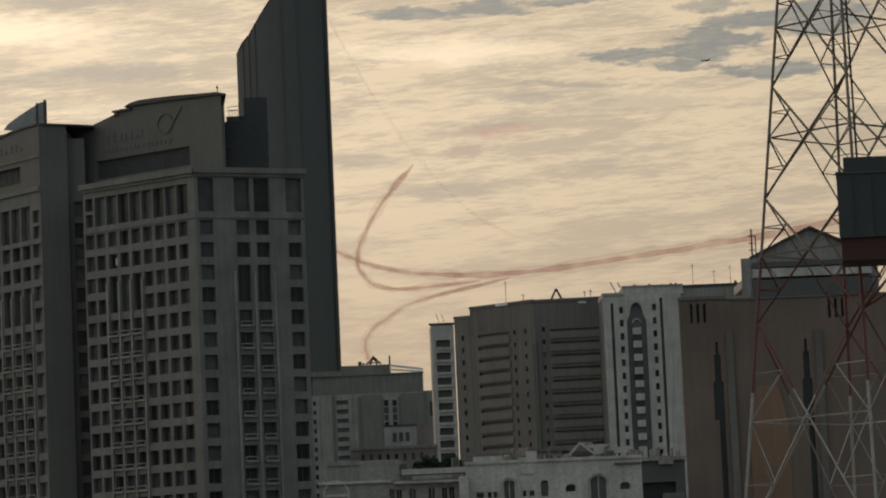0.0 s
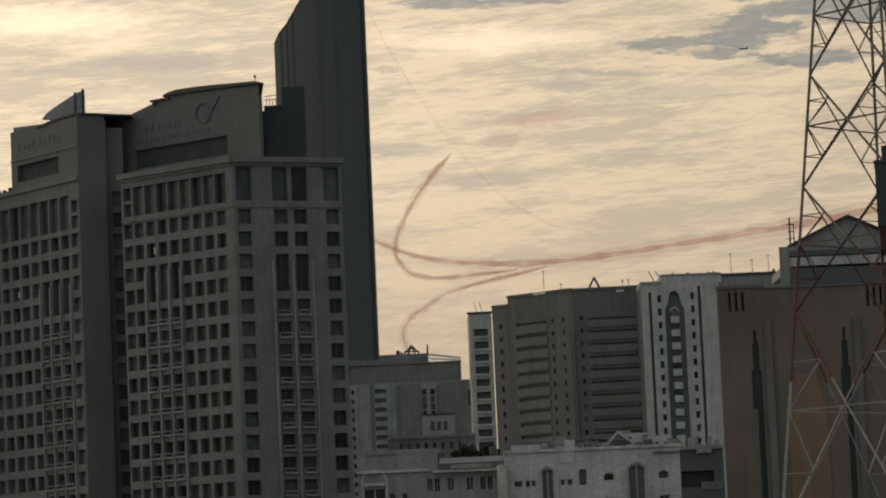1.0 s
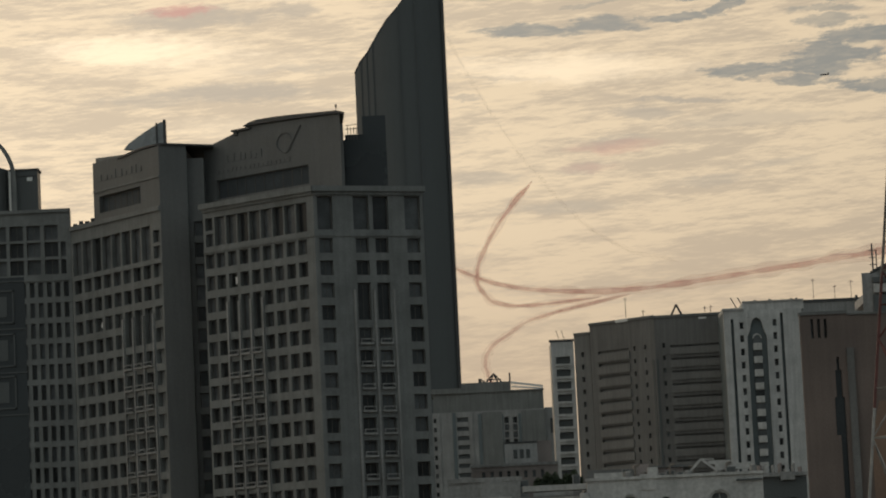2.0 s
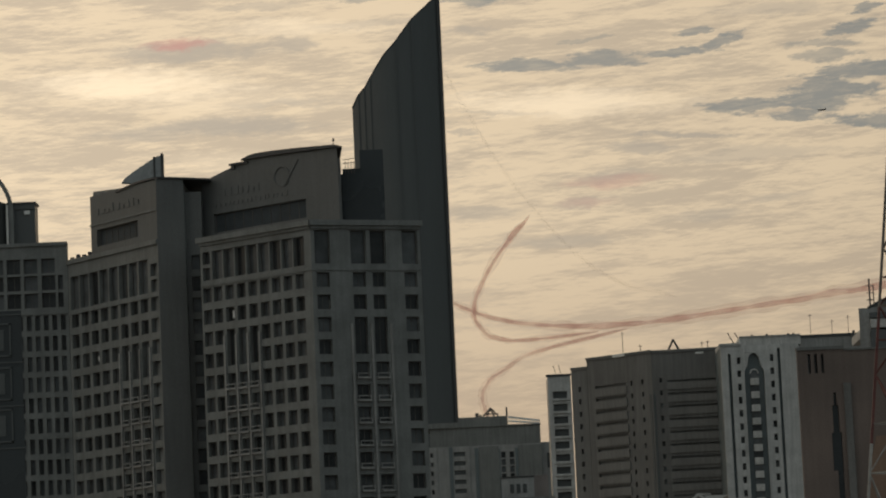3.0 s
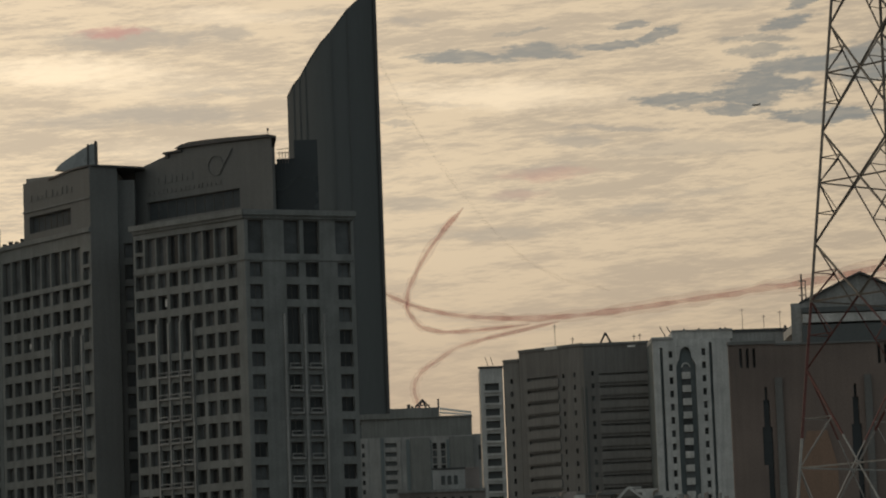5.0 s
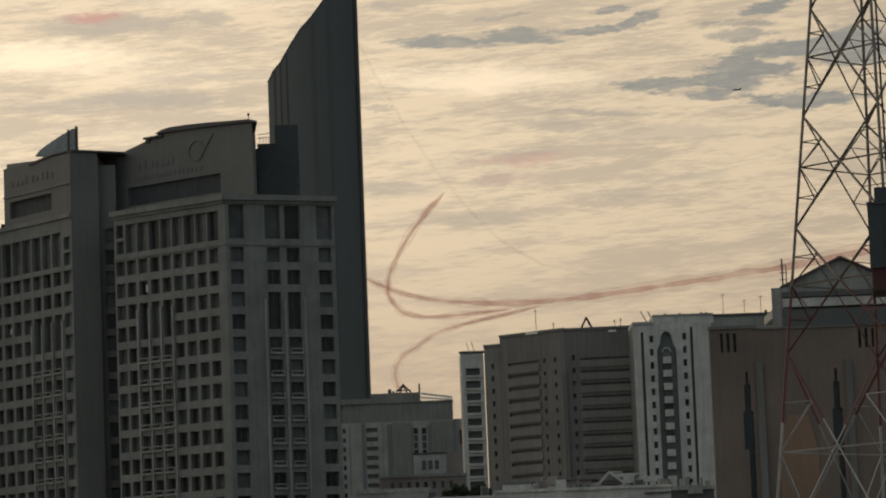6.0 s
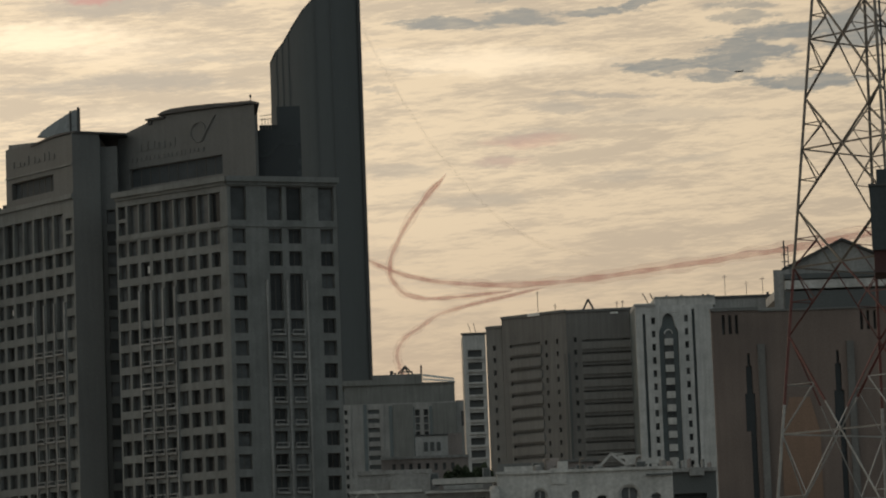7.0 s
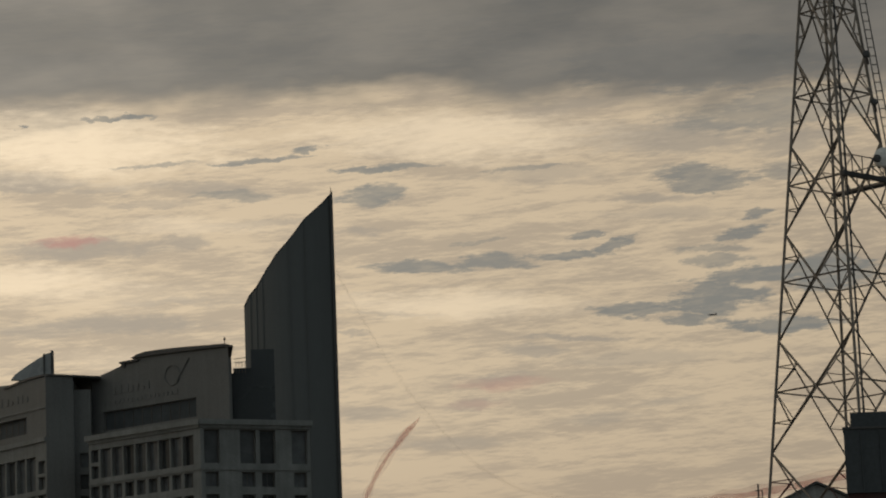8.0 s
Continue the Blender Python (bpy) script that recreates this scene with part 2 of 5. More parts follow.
def smoke(name, colour, density):
    """Thin coloured smoke: most of the sky behind it shows through."""
    m = bpy.data.materials.new(name)
    m.use_nodes = True
    nt = m.node_tree
    nt.nodes.clear()
    geo = nt.nodes.new("ShaderNodeNewGeometry")
    n = nt.nodes.new("ShaderNodeTexNoise")
    n.inputs["Scale"].default_value, n.inputs["Detail"].default_value = 0.03, 5
    nt.links.new(geo.outputs["Position"], n.inputs[0])
    r = nt.nodes.new("ShaderNodeMapRange")
    for i, v in ((1, 0.3), (2, 0.7), (3, density * 0.45), (4, density * 1.4)):
        r.inputs[i].default_value = v
    nt.links.new(n.outputs[0], r.inputs[0])
    clear, body, mix, out = (nt.nodes.new("ShaderNode" + k) for k in ("BsdfTransparent", "BsdfTranslucent", "MixShader", "OutputMaterial"))
    body.inputs[0].default_value = (*colour, 1)
    nt.links.new(r.outputs[0], mix.inputs[0])
    nt.links.new(clear.outputs[0], mix.inputs[1])
    nt.links.new(body.outputs[0], mix.inputs[2])
    nt.links.new(mix.outputs[0], out.inputs[0])
    return m


STONE = surface("beige_precast_stone", (0.205, 0.213, 0.207), 0.8, 0.22, 0.3, 0.15)
WHITE_TILE = surface("white_glazed_tile", (0.50, 0.50, 0.487), 0.7, 0.18, 0.3, 0.2, bump=0.05, grain=3.0)
FIN_GLASS = surface("pale_grey_fin_glass", (0.30, 0.315, 0.315), 0.3, 0.15, 0.4, bump=0.03)
# darker stone tone for attics, side wall, link, cores and roof trim
STONE_DARK = surface("darker_grey_stone", (0.165, 0.167, 0.162), 0.8, 0.15, 0.12, 0.1)
CURTAIN = surface("blue_grey_curtain_wall", (0.092, 0.1, 0.1), 0.45, 0.1, 0.05, 0.06)
CURTAIN_DARK = surface("dark_curtain_wall", (0.09, 0.098, 0.097), 0.4, 0.15, 0.06, 0.05)
GLASS = surface("dark_window_glass", (0.085, 0.09, 0.092), 0.12, 0.3, 0.4, bump=0.02, gloss=0.15, island=0.5)
FRAME_PALE = surface("white_painted_frame", (0.55, 0.55, 0.52), 0.6, 0.1, 1.0)
FRAME = surface("bronze_window_frame", (0.10, 0.09, 0.08), 0.5, 0.1, 1.0)
PLASTER = surface("white_plaster", (0.53, 0.522, 0.5), 0.85, 0.22, 0.25, 0.2, bump=0.05, grain=3.0)
PLASTER_GREY = surface("grey_plaster", (0.315, 0.313, 0.302), 0.85, 0.22, 0.2, 0.2, bump=0.05, grain=3.0)
BROWN = surface("brown_render", (0.172, 0.168, 0.16), 0.85, 0.2, 0.12, 0.2)
BROWN_PALE = surface("pale_brown_render", (0.205, 0.2, 0.19), 0.85, 0.15, 0.12, 0.15)
BRICK = surface("red_brown_brick", (0.19, 0.149, 0.13), 0.9, 0.25, 0.09, 0.1)
# brick with orange evening light mixed into its base colour
BRICK_LIT = surface("orange_lit_brick", (0.25, 0.165, 0.12), 0.9, 0.2, 0.1, 0.1)
PINK = surface("dusty_pink_render", (0.31, 0.27, 0.252), 0.9, 0.2, 0.2, 0.15)
GREY_RENDER = surface("grey_green_render", (0.20, 0.205, 0.195), 0.85, 0.2, 0.15, 0.2)
SLATE = surface("blue_grey_tile_recess", (0.13, 0.155, 0.16), 0.6, 0.15, 0.3)
BLACK_GLASS = surface("black_glass_cladding", (0.045, 0.052, 0.056), 0.3, 0.2, 0.1, bump=0.05, gloss=0.3)
TINTED_GLASS = surface("tinted_attic_glass", (0.075, 0.085, 0.092), 0.6, 0.2, 0.3, bump=0.03, gloss=0.1)
DARK_METAL = surface("dark_roof_metal", (0.065, 0.065, 0.065), 0.6, 0.2, 0.5, bump=0.1)
STEEL = surface("weathered_galvanised_steel", (0.22, 0.19, 0.16), 0.6, 0.25, 1.2, metal=0.2)
RED_PAINT = surface("aviation_red_paint", (0.15, 0.052, 0.046), 0.6, 0.25, 1.2)
WHITE_PAINT = surface("aviation_white_paint", (0.37, 0.365, 0.35), 0.6, 0.2, 1.2)
DISH_WHITE = surface("white_antenna_cover", (0.75, 0.75, 0.72), 0.5, 0.08, 2.0)
RED_DARK = surface("dark_red_cladding", (0.06, 0.024, 0.022), 0.7, 0.2, 0.6)
LEAF = surface("dusty_green_leaves", (0.05, 0.075, 0.035), 0.7, 0.3, 1.5, island=0.3)
BARK = surface("grey_brown_bark", (0.13, 0.10, 0.07), 0.9, 0.3, 3.0)
GROUND = surface("sandy_city_ground", (0.20, 0.175, 0.14), 0.95, 0.3, 0.02, bump=0.2, grain=1.0)
SMOKE_CORE = smoke("red_smoke_core", (0.84, 0.32, 0.29), 0.25)
SMOKE_VEIL = smoke("red_smoke_veil", (0.84, 0.38, 0.33), 0.085)
SMOKE_OLD = smoke("thin_old_smoke", (0.60, 0.42, 0.36), 0.018)

# ---------------------------------------------------------------- builders
class Solid:
    """Collects boxes, bars and prisms into one mesh."""

    def __init__(self):
        self.v, self.f, self.m, self.weld = [], [], [], False

    def add(self, verts, faces, mat=0):
        n = len(self.v)
        self.v += [tuple(p) for p in verts]
        self.f += [tuple(n + i for i in f) for f in faces]
        self.m += [mat] * len(faces)
        return self

    def prism(self, ring, z0, z1, mat=0):
        """ring: plan points, counterclockwise from above; z1 may be a list, one height a point."""
        n = len(ring)
        tops = z1 if isinstance(z1, (list, tuple)) else [z1] * n
        verts = [(x, y, z0) for x, y in ring] + [(x, y, t) for (x, y), t in zip(ring, tops)]
        faces = [(i, (i + 1) % n, n + (i + 1) % n, n + i) for i in range(n)] + [tuple(range(n - 1, -1, -1)), tuple(range(n, 2 * n))]
        return self.add(verts, faces, mat)

    def box(self, x0, x1, y0, y1, z0, z1, mat=0):
        return self.prism([(x0, y0), (x1, y0), (x1, y1), (x0, y1)], z0, z1, mat)

    def bar(self, p, q, w, mat=0, sides=4, w2=None):
        p, q = Vector(p), Vector(q)
        d = (q - p).normalized()
        a = d.cross(Vector((0, 0, 1)) if abs(d.z) < 0.95 else Vector((0, 1, 0))).normalized()
        b = d.cross(a)
        rings = []
        for c, r in ((p, w / 2), (q, (w2 or w) / 2)):
            rings += [c + (a * np.cos(t) + b * np.sin(t)) * r * 1.2 for t in (2 * np.pi * (k + 0.5) / sides for k in range(sides))]
        n = sides
        return self.add(rings, [(i, (i + 1) % n, n + (i + 1) % n, n + i) for i in range(n)] + [tuple(range(n - 1, -1, -1)), tuple(range(n, 2 * n))], mat)

    def angle_bar(self, p, q, w, mat=0):
        """A rolled L section."""
        p, q = Vector(p), Vector(q)
        d = (q - p).normalized()
        a = d.cross(Vector((0, 0, 1)) if abs(d.z) < 0.95 else Vector((0, 1, 0))).normalized()
        b = d.cross(a)
        t = w * 0.28
        shape = [(0, 0), (w, 0), (w, t), (t, t), (t, w), (0, w)]
        rings = [c + a * (x - w / 2) + b * (y - w / 2) for c in (p, q) for x, y in shape]
        n = 6
        return self.add(rings, [(i, (i + 1) % n, n + (i + 1) % n, n + i) for i in range(n)] + [tuple(range(n - 1, -1, -1)), tuple(range(n, 2 * n))], mat)

    def mesh(self, name, *mats):
        me = bpy.data.meshes.new(name)
        me.from_pydata(self.v, [], self.f)
        for m in mats:
            me.materials.append(m)
        me.polygons.foreach_set("material_index", self.m)
        bm = bmesh.new()
        bm.from_mesh(me)
        if self.weld:
            bmesh.ops.remove_doubles(bm, verts=bm.verts, dist=0.001)
        bmesh.ops.recalc_face_normals(bm, faces=bm.faces)
        bm.to_mesh(me)
        bm.free()
        return me


def thing(name, at, label, category, group="", kind=""):
    ob = new(name)
    ob.location = at
    return tagged(ob, label, category, group, kind)


def base_of(parent):
    m = parent.matrix_basis.copy()
    while parent.parent:
        m = parent.parent.matrix_basis @ parent.matrix_parent_inverse @ m
        parent = parent.parent
    return m


def part(name, shape, parent, *mats, label="", at=None):
    """One mesh object under a thing or a part; shape: a Solid or a mesh, in world metres unless at gives its pose."""
    me = shape.mesh(name, *mats) if isinstance(shape, Solid) else shape
    ob = new(name, me)
    ob.parent = parent
    ob.matrix_parent_inverse = base_of(parent).inverted()
    if at is not None:
        ob.matrix_basis = at
    return tagged(ob, label)


window_meshes = {}


def window_mesh(w, h, arch=False, bars=1, pale=False, black=False):
    """A glazed window, its face towards -y, standing on its sill's middle."""
    key = (round(w, 2), round(h, 2), arch, bars, pale, black)
    if key not in window_meshes:
        s, t = Solid(), min(0.12, w * 0.1)
        if arch:
            n, r = 10, w / 2
            outer = [(-r, 0), (r, 0)] + [(r * np.cos(a), h - r + r * np.sin(a)) for a in np.linspace(0, np.pi, n)]
            inner = [(x * (1 - 2 * t / w), t + z * (1 - 2 * t / h)) for x, z in outer]
            k = len(outer)
            s.add([(x, 0.03, z) for x, z in inner], [tuple(range(k))], 1)
            s.add([(x, -0.04, z) for x, z in outer] + [(x, -0.04, z) for x, z in inner] + [(x, 0.04, z) for x, z in outer],
                  [(i, (i + 1) % k, k + (i + 1) % k, k + i) for i in range(k)] + [(i, (i + 1) % k, 2 * k + (i + 1) % k, 2 * k + i) for i in range(k)], 0)
        else:
            s.add([(-w / 2, 0.03, 0), (w / 2, 0.03, 0), (w / 2, 0.03, h), (-w / 2, 0.03, h)], [(0, 1, 2, 3)], 1)
            s.box(-w / 2, w / 2, -0.05, 0.02, 0, t).box(-w / 2, w / 2, -0.05, 0.02, h - t, h)
            s.box(-w / 2, -w / 2 + t, -0.05, 0.02, t, h - t).box(w / 2 - t, w / 2, -0.05, 0.02, t, h - t)
        for i in range(bars):
            x = -w / 2 + w * (i + 1) / (bars + 1)
            s.box(x - t / 3, x + t / 3, -0.04, 0.02, t, h - t)
        window_meshes[key] = s.mesh("window", FRAME_PALE if pale else FRAME, TINTED_GLASS if black else GLASS)
    return window_meshes[key]


class Facade:
    """One upright wall from plan point a to b (left to right as seen from the street), pierced by openings (u0, u1, z0, z1)."""

    def __init__(self, a, b, z0, z1, depth=0.8):
        self.a, self.b, self.z0, self.z1, self.depth = Vector(a), Vector(b), z0, z1, depth
        self.d = (self.b - self.a).normalized()
        self.n = Vector((self.d.y, -self.d.x))
        self.length = (self.b - self.a).length
        self.holes = []

    def at(self, u, out=0.0):
        return self.a + self.d * u + self.n * out

    def place(self, u, z, out=0.0):
        p = self.at(u, out)
        return Matrix.Translation((p.x, p.y, z)) @ Matrix.Rotation(np.arctan2(self.d.y, self.d.x), 4, "Z")

    def hole(self, u, z, w, h, arch=False, bars=1, glazed=True):
        """Centre u, sill z."""
        self.holes.append((u - w / 2, u + w / 2, z, z + h, arch, bars, glazed))

    def wall(self):
        s = Solid()
        us = sorted({0.0, self.length, *(round(v, 3) for h in self.holes for v in h[:2])})
        zs = sorted({self.z0, self.z1, *(round(v, 3) for h in self.holes for v in h[2:4])})
        iu, iz = {v: i for i, v in enumerate(us)}, {v: i for i, v in enumerate(zs)}
        gap = set()
        for h in self.holes:
            for i in range(iu[round(h[0], 3)], iu[round(h[1], 3)]):
                for j in range(iz[round(h[2], 3)], iz[round(h[3], 3)]):
                    gap.add((i, j))

        def quad(p):
            s.add([(*self.at(u, -o), z) for u, o, z in p], [(0, 1, 2, 3)])

        D = self.depth
        for i in range(len(us) - 1):
            for j in range(len(zs) - 1):
                u0, u1, a, b = us[i], us[i + 1], zs[j], zs[j + 1]
                if (i, j) not in gap:
                    quad([(u0, 0, a), (u1, 0, a), (u1, 0, b), (u0, 0, b)])
                    continue
                if (i - 1, j) not in gap:
                    quad([(u0, 0, a), (u0, D, a), (u0, D, b), (u0, 0, b)])
                if (i + 1, j) not in gap:
                    quad([(u1, 0, a), (u1, D, a), (u1, D, b), (u1, 0, b)])
                if (i, j - 1) not in gap:
                    quad([(u0, 0, a), (u1, 0, a), (u1, D, a), (u0, D, a)])
                if (i, j + 1) not in gap:
                    quad([(u0, 0, b), (u1, 0, b), (u1, D, b), (u0, D, b)])
        L = self.length
        for p in ([(0, 0, self.z1), (L, 0, self.z1), (L, D, self.z1), (0, D, self.z1)],
                  [(0, 0, self.z0), (0, D, self.z0), (0, D, self.z1), (0, 0, self.z1)],
                  [(L, 0, self.z0), (L, D, self.z0), (L, D, self.z1), (L, 0, self.z1)]):
            quad(p)
        return s

    def build(self, owner, mat, name="facade_wall", label="", pale=False, black=False):
        w = part(name, self.wall(), owner, mat, label=label)
        for u0, u1, z0, z1, arch, bars, glazed in self.holes:
            if glazed:
                part("window", window_mesh(u1 - u0, z1 - z0, arch, bars, pale, black), owner, at=self.place((u0 + u1) / 2, z0, -self.depth + 0.08))
        return w

    def course(self, shape, z0, z1, out, u0=0.0, u1=None, back=0.3, mat=0):
        """A band, cornice or slab along the wall."""
        u1 = self.length if u1 is None else u1
        p = [self.at(u0, out), self.at(u1, out), self.at(u1, -back), self.at(u0, -back)]
        return shape.prism([(q.x, q.y) for q in p], z0, z1, mat)

    def core(self, back, z0, z1, inset=None, shape=None):
        """The body of the building behind the wall."""
        k = self.depth + 0.02 if inset is None else inset
        p = [self.at(0.02, -k), self.at(self.length - 0.02, -k), self.at(self.length - 0.02, -back), self.at(0.02, -back)]
        return (shape or Solid()).prism([(q.x, q.y) for q in p], z0, z1)


# ---------------------------------------------------------------- ground
sheet = Solid()
sheet.add([(-6000, -6000, STREET), (6000, -6000, STREET), (6000, 6000, STREET), (-6000, 6000, STREET)], [(0, 1, 2, 3)])
tagged(new("ground", sheet.mesh("ground", GROUND)), "sandy grey city ground between the blocks", "ground", kind="structure")

# ---------------------------------------------------------------- twin office towers and the block that joins them
PITCH = 3.66


def balcony_mesh(w):
    """A shallow stone ledge with a low rail in front of a window."""
    s = Solid()
    s.box(-w / 2, w / 2, -0.55, 0, -0.3, 0).box(-w / 2, w / 2, -0.55, -0.45, 0.5, 0.66)
    for x in (-w / 2 + 0.06, w / 2 - 0.06):
        s.box(x - 0.06, x + 0.06, -0.54, -0.46, 0, 0.5)
    return s.mesh("balcony", PLASTER_GREY)


def tower_face(f, columns, width, tall, row0, rows, merged=(), lone=()):
    """Rows of windows below one row of tall ones. merged: columns with a double-height window over rows 2 and 3 and balconies below."""
    for i, u in enumerate(columns):
        if i in lone:
            f.hole(u, tall[0], width * 0.85, 2.1, bars=0)
            f.hole(u, tall[0] + 2.7, width * 0.85, 2.1, bars=0)
        else:
            f.hole(u, tall[0], width * 1.2, tall[1] - tall[0], bars=0)
        for r in range(rows):
            z = row0 - r * PITCH - 1.2
            if i in merged and r == 2:
                continue
            f.hole(u, z, width, 2.4 + (PITCH if i in merged and r == 3 else 0), bars=0 if width < 1.6 else 1)


def tower_b():
    tower = thing("office_tower", (-25, 560, STREET), "beige stone office tower with deep square windows and curved roof", "office tower", "twin office towers")
    left = Facade((-43.6, 555.7), (-24.4, 540.0), STREET, 78.0, 0.9)
    cols = [1.3] + [3.75 + 2.62 * i for i in range(8)]
    tower_face(left, cols, 1.95, (71.2, 76.0), 68.7, 15, merged=(2, 3, 4), lone=(0,))
    left.build(tower, STONE)
    right = Facade((-24.4, 540.0), (-6.8, 546.7), STREET, 78.0, 0.9)
    rcols = [1.9, 8.1, 11.5, 17.0]
    tower_face(right, rcols, 2.25, (71.3, 76.8), 68.7, 15, merged=(1, 2))
    right.build(tower, STONE)
    b = balcony_mesh(2.2)
    for r in range(4, 15):
        for u in cols[2:5]:
            part("balcony", b, tower, at=left.place(u, 68.7 - r * PITCH - 1.3))
        for u in rcols[1:3]:
            part("balcony", b, tower, at=right.place(u, 68.7 - r * PITCH - 1.3))
    part("window_blind", Solid().box(-0.1, 0.45, -0.03, 0, 0.6, 1.8), tower, DISH_WHITE, label="white paper in a window", at=left.place(cols[2], 65.04 - 1.2, -0.76))
    # thin pilasters that frame the balcony bays
    for f, us in ((left, [cols[2] - 1.31, cols[2] + 1.31, cols[3] + 1.31, cols[4] + 1.31]), (right, [6.4, 9.8, 13.2])):
        for u in us:
            part("pilaster", f.course(Solid(), STREET, 61.5, 0.35, u - 0.18, u + 0.18), tower, PLASTER_GREY)
    for f in (left, right):
        part("cornice_moulding", f.course(Solid(), 77.0, 77.5, 0.35), tower, STONE)
        part("cornice", f.course(Solid(), 77.5, 78.4, 0.8, -0.3, f.length + 0.3), tower, STONE)
        part("string_course", f.course(Solid(), 70.2, 70.6, 0.2), tower, STONE)
    body = Solid().prism([(-43.2, 557.3), (-24.4, 541.4), (-7.0, 548.0), (-8.0, 575), (-36, 582)], STREET, 77.9)
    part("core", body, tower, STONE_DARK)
    # attic storey with its long window, set back behind the cornice
    attic = Facade((-44.1, 569.8), (-19.9, 550.0), 77.9, 90.0, 0.7)
    L = attic.length
    attic.hole(0.085 * L + L * 0.34, 81.0, L * 0.68, 3.2, bars=9)
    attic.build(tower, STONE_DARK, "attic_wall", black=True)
    s = Solid()
    tops = [(0, 90.1), (0.2, 91.5), (0.33, 92.45), (0.5, 92.4), (0.75, 92.1), (1.0, 91.75)]
    for (f0, z0), (f1, z1) in zip(tops, tops[1:]):
        p = [attic.at(f0 * L), attic.at(f1 * L), attic.at(f1 * L - 9 * f1, -9), attic.at(f0 * L - 9 * f0, -9)]
        s.prism([(q.x, q.y) for q in p], 89.98, [z0, z1, z1, z0])
    q = [attic.at(0.02, -0.75), attic.at(L, -0.75), attic.at(L - 9, -9), attic.at(0.02, -9)]
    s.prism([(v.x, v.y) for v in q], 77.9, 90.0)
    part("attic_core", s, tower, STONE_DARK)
    cap = Solid()
    cap.weld = True
    # thin roof plate: pointed tip, slight bow, drooping end
    edge = [(0.315, 92.55, 92.65), (0.36, 92.55, 93.1), (0.42, 92.5, 93.3), (0.55, 92.4, 93.2), (0.7, 92.25, 92.95), (0.85, 92.05, 92.6), (0.99, 91.85, 92.3), (1.05, 91.45, 91.75)]
    for (f0, a0, b0), (f1, a1, b1) in zip(edge, edge[1:]):
        p = [attic.at(f0 * L, 0.5), attic.at(f1 * L, 0.5), attic.at(f1 * L - 9 * f1, -9.5), attic.at(f0 * L - 9 * f0, -9.5)]
        lo = [(v.x, v.y, z) for v, z in zip(p, (a0, a1, a1, a0))]
        hi = [(v.x, v.y, z) for v, z in zip(p, (b0, b1, b1, b0))]
        cap.add(lo + hi, [(0, 1, 2, 3), (4, 5, 6, 7), (0, 1, 5, 4), (1, 2, 6, 5), (2, 3, 7, 6), (3, 0, 4, 7)])
    attic.course(cap, 91.95, 92.3, 0.5, 0.225 * L, 0.36 * L, back=3)
    attic.course(cap, 91.3, 91.95, 0.3, 0.235 * L, 0.26 * L, back=1)
    part("roof_cap", cap, tower, DARK_METAL, label="thin dark curved roof plate")
    sign = Solid()
    rnd = random.Random(4)
    for i in range(17):
        u = L * (0.10 + 0.55 * i / 17)
        attic.course(sign, 85.3, 85.3 + rnd.uniform(0.5, 0.75), 0.12, u, u + rnd.uniform(0.35, 0.6), back=0)
    for i in range(7):
        u = L * (0.16 + 0.30 * i / 7)
        attic.course(sign, 87.0, 87.0 + rnd.uniform(0.5, 1.5), 0.12, u, u + rnd.uniform(0.4, 1.1), back=0)
    ring = [(L * 0.60 + 1.7 * np.cos(a), 88.6 + 1.7 * np.sin(a)) for a in np.linspace(0, 2 * np.pi, 15)]
    for (u0, z0), (u1, z1) in zip(ring, ring[1:]):
        p, q2 = attic.at(u0, 0.1), attic.at(u1, 0.1)
        sign.bar((p.x, p.y, z0), (q2.x, q2.y, z1), 0.22)
    p, q2 = attic.at(L * 0.62, 0.1), attic.at(L * 0.72, 0.1)
    sign.bar((p.x, p.y, 87.2), (q2.x, q2.y, 91.0), 0.3)
    tagged(part("roof_sign", sign, tower, STONE_DARK, label="dark sign letters too small to read"), kind="stuff")
    plant = Solid().prism([(-20.4, 557), (-12.5, 557), (-13.0, 566), (-20.4, 566)], 77.9, 88.4).prism([(-16.4, 557), (-12.5, 557), (-12.9, 564), (-16.4, 564)], 88.4, 92.3).box(-19.4, -16.4, 558, 565, 88.4, 89.4)
    part("plant_room", plant, tower, BLACK_GLASS, label="dark louvred plant room")
    lv = Solid()
    for i in range(9):
        lv.box(-20.3 + i * 0.8, -20.2 + i * 0.8, 556.9, 557.0, 78.5, 88.2)
    tagged(part("louvre", lv, tower, BLACK_GLASS), kind="stuff")
    rail = Solid()
    for i in range(4):
        rail.bar((-18.9 + i * 0.5, 557.5, 88.4), (-18.9 + i * 0.5, 557.5, 90.6), 0.12)
    rail.bar((-19.2, 556.5, 90.7), (-17.2, 556.5, 90.9), 0.12).bar((-19.2, 556.5, 90.1), (-17.2, 556.5, 90.2), 0.12)
    part("roof_rail", rail, tower, STEEL)
    mastlet = Solid().bar((-20.4, 548.8, 91.2), (-20.4, 548.8, 93.0), 0.12).bar((-20.4, 548.8, 92.7), (-20.4, 548.8, 93.1), 0.4)
    part("lightning_rod", mastlet, tower, DARK_METAL)


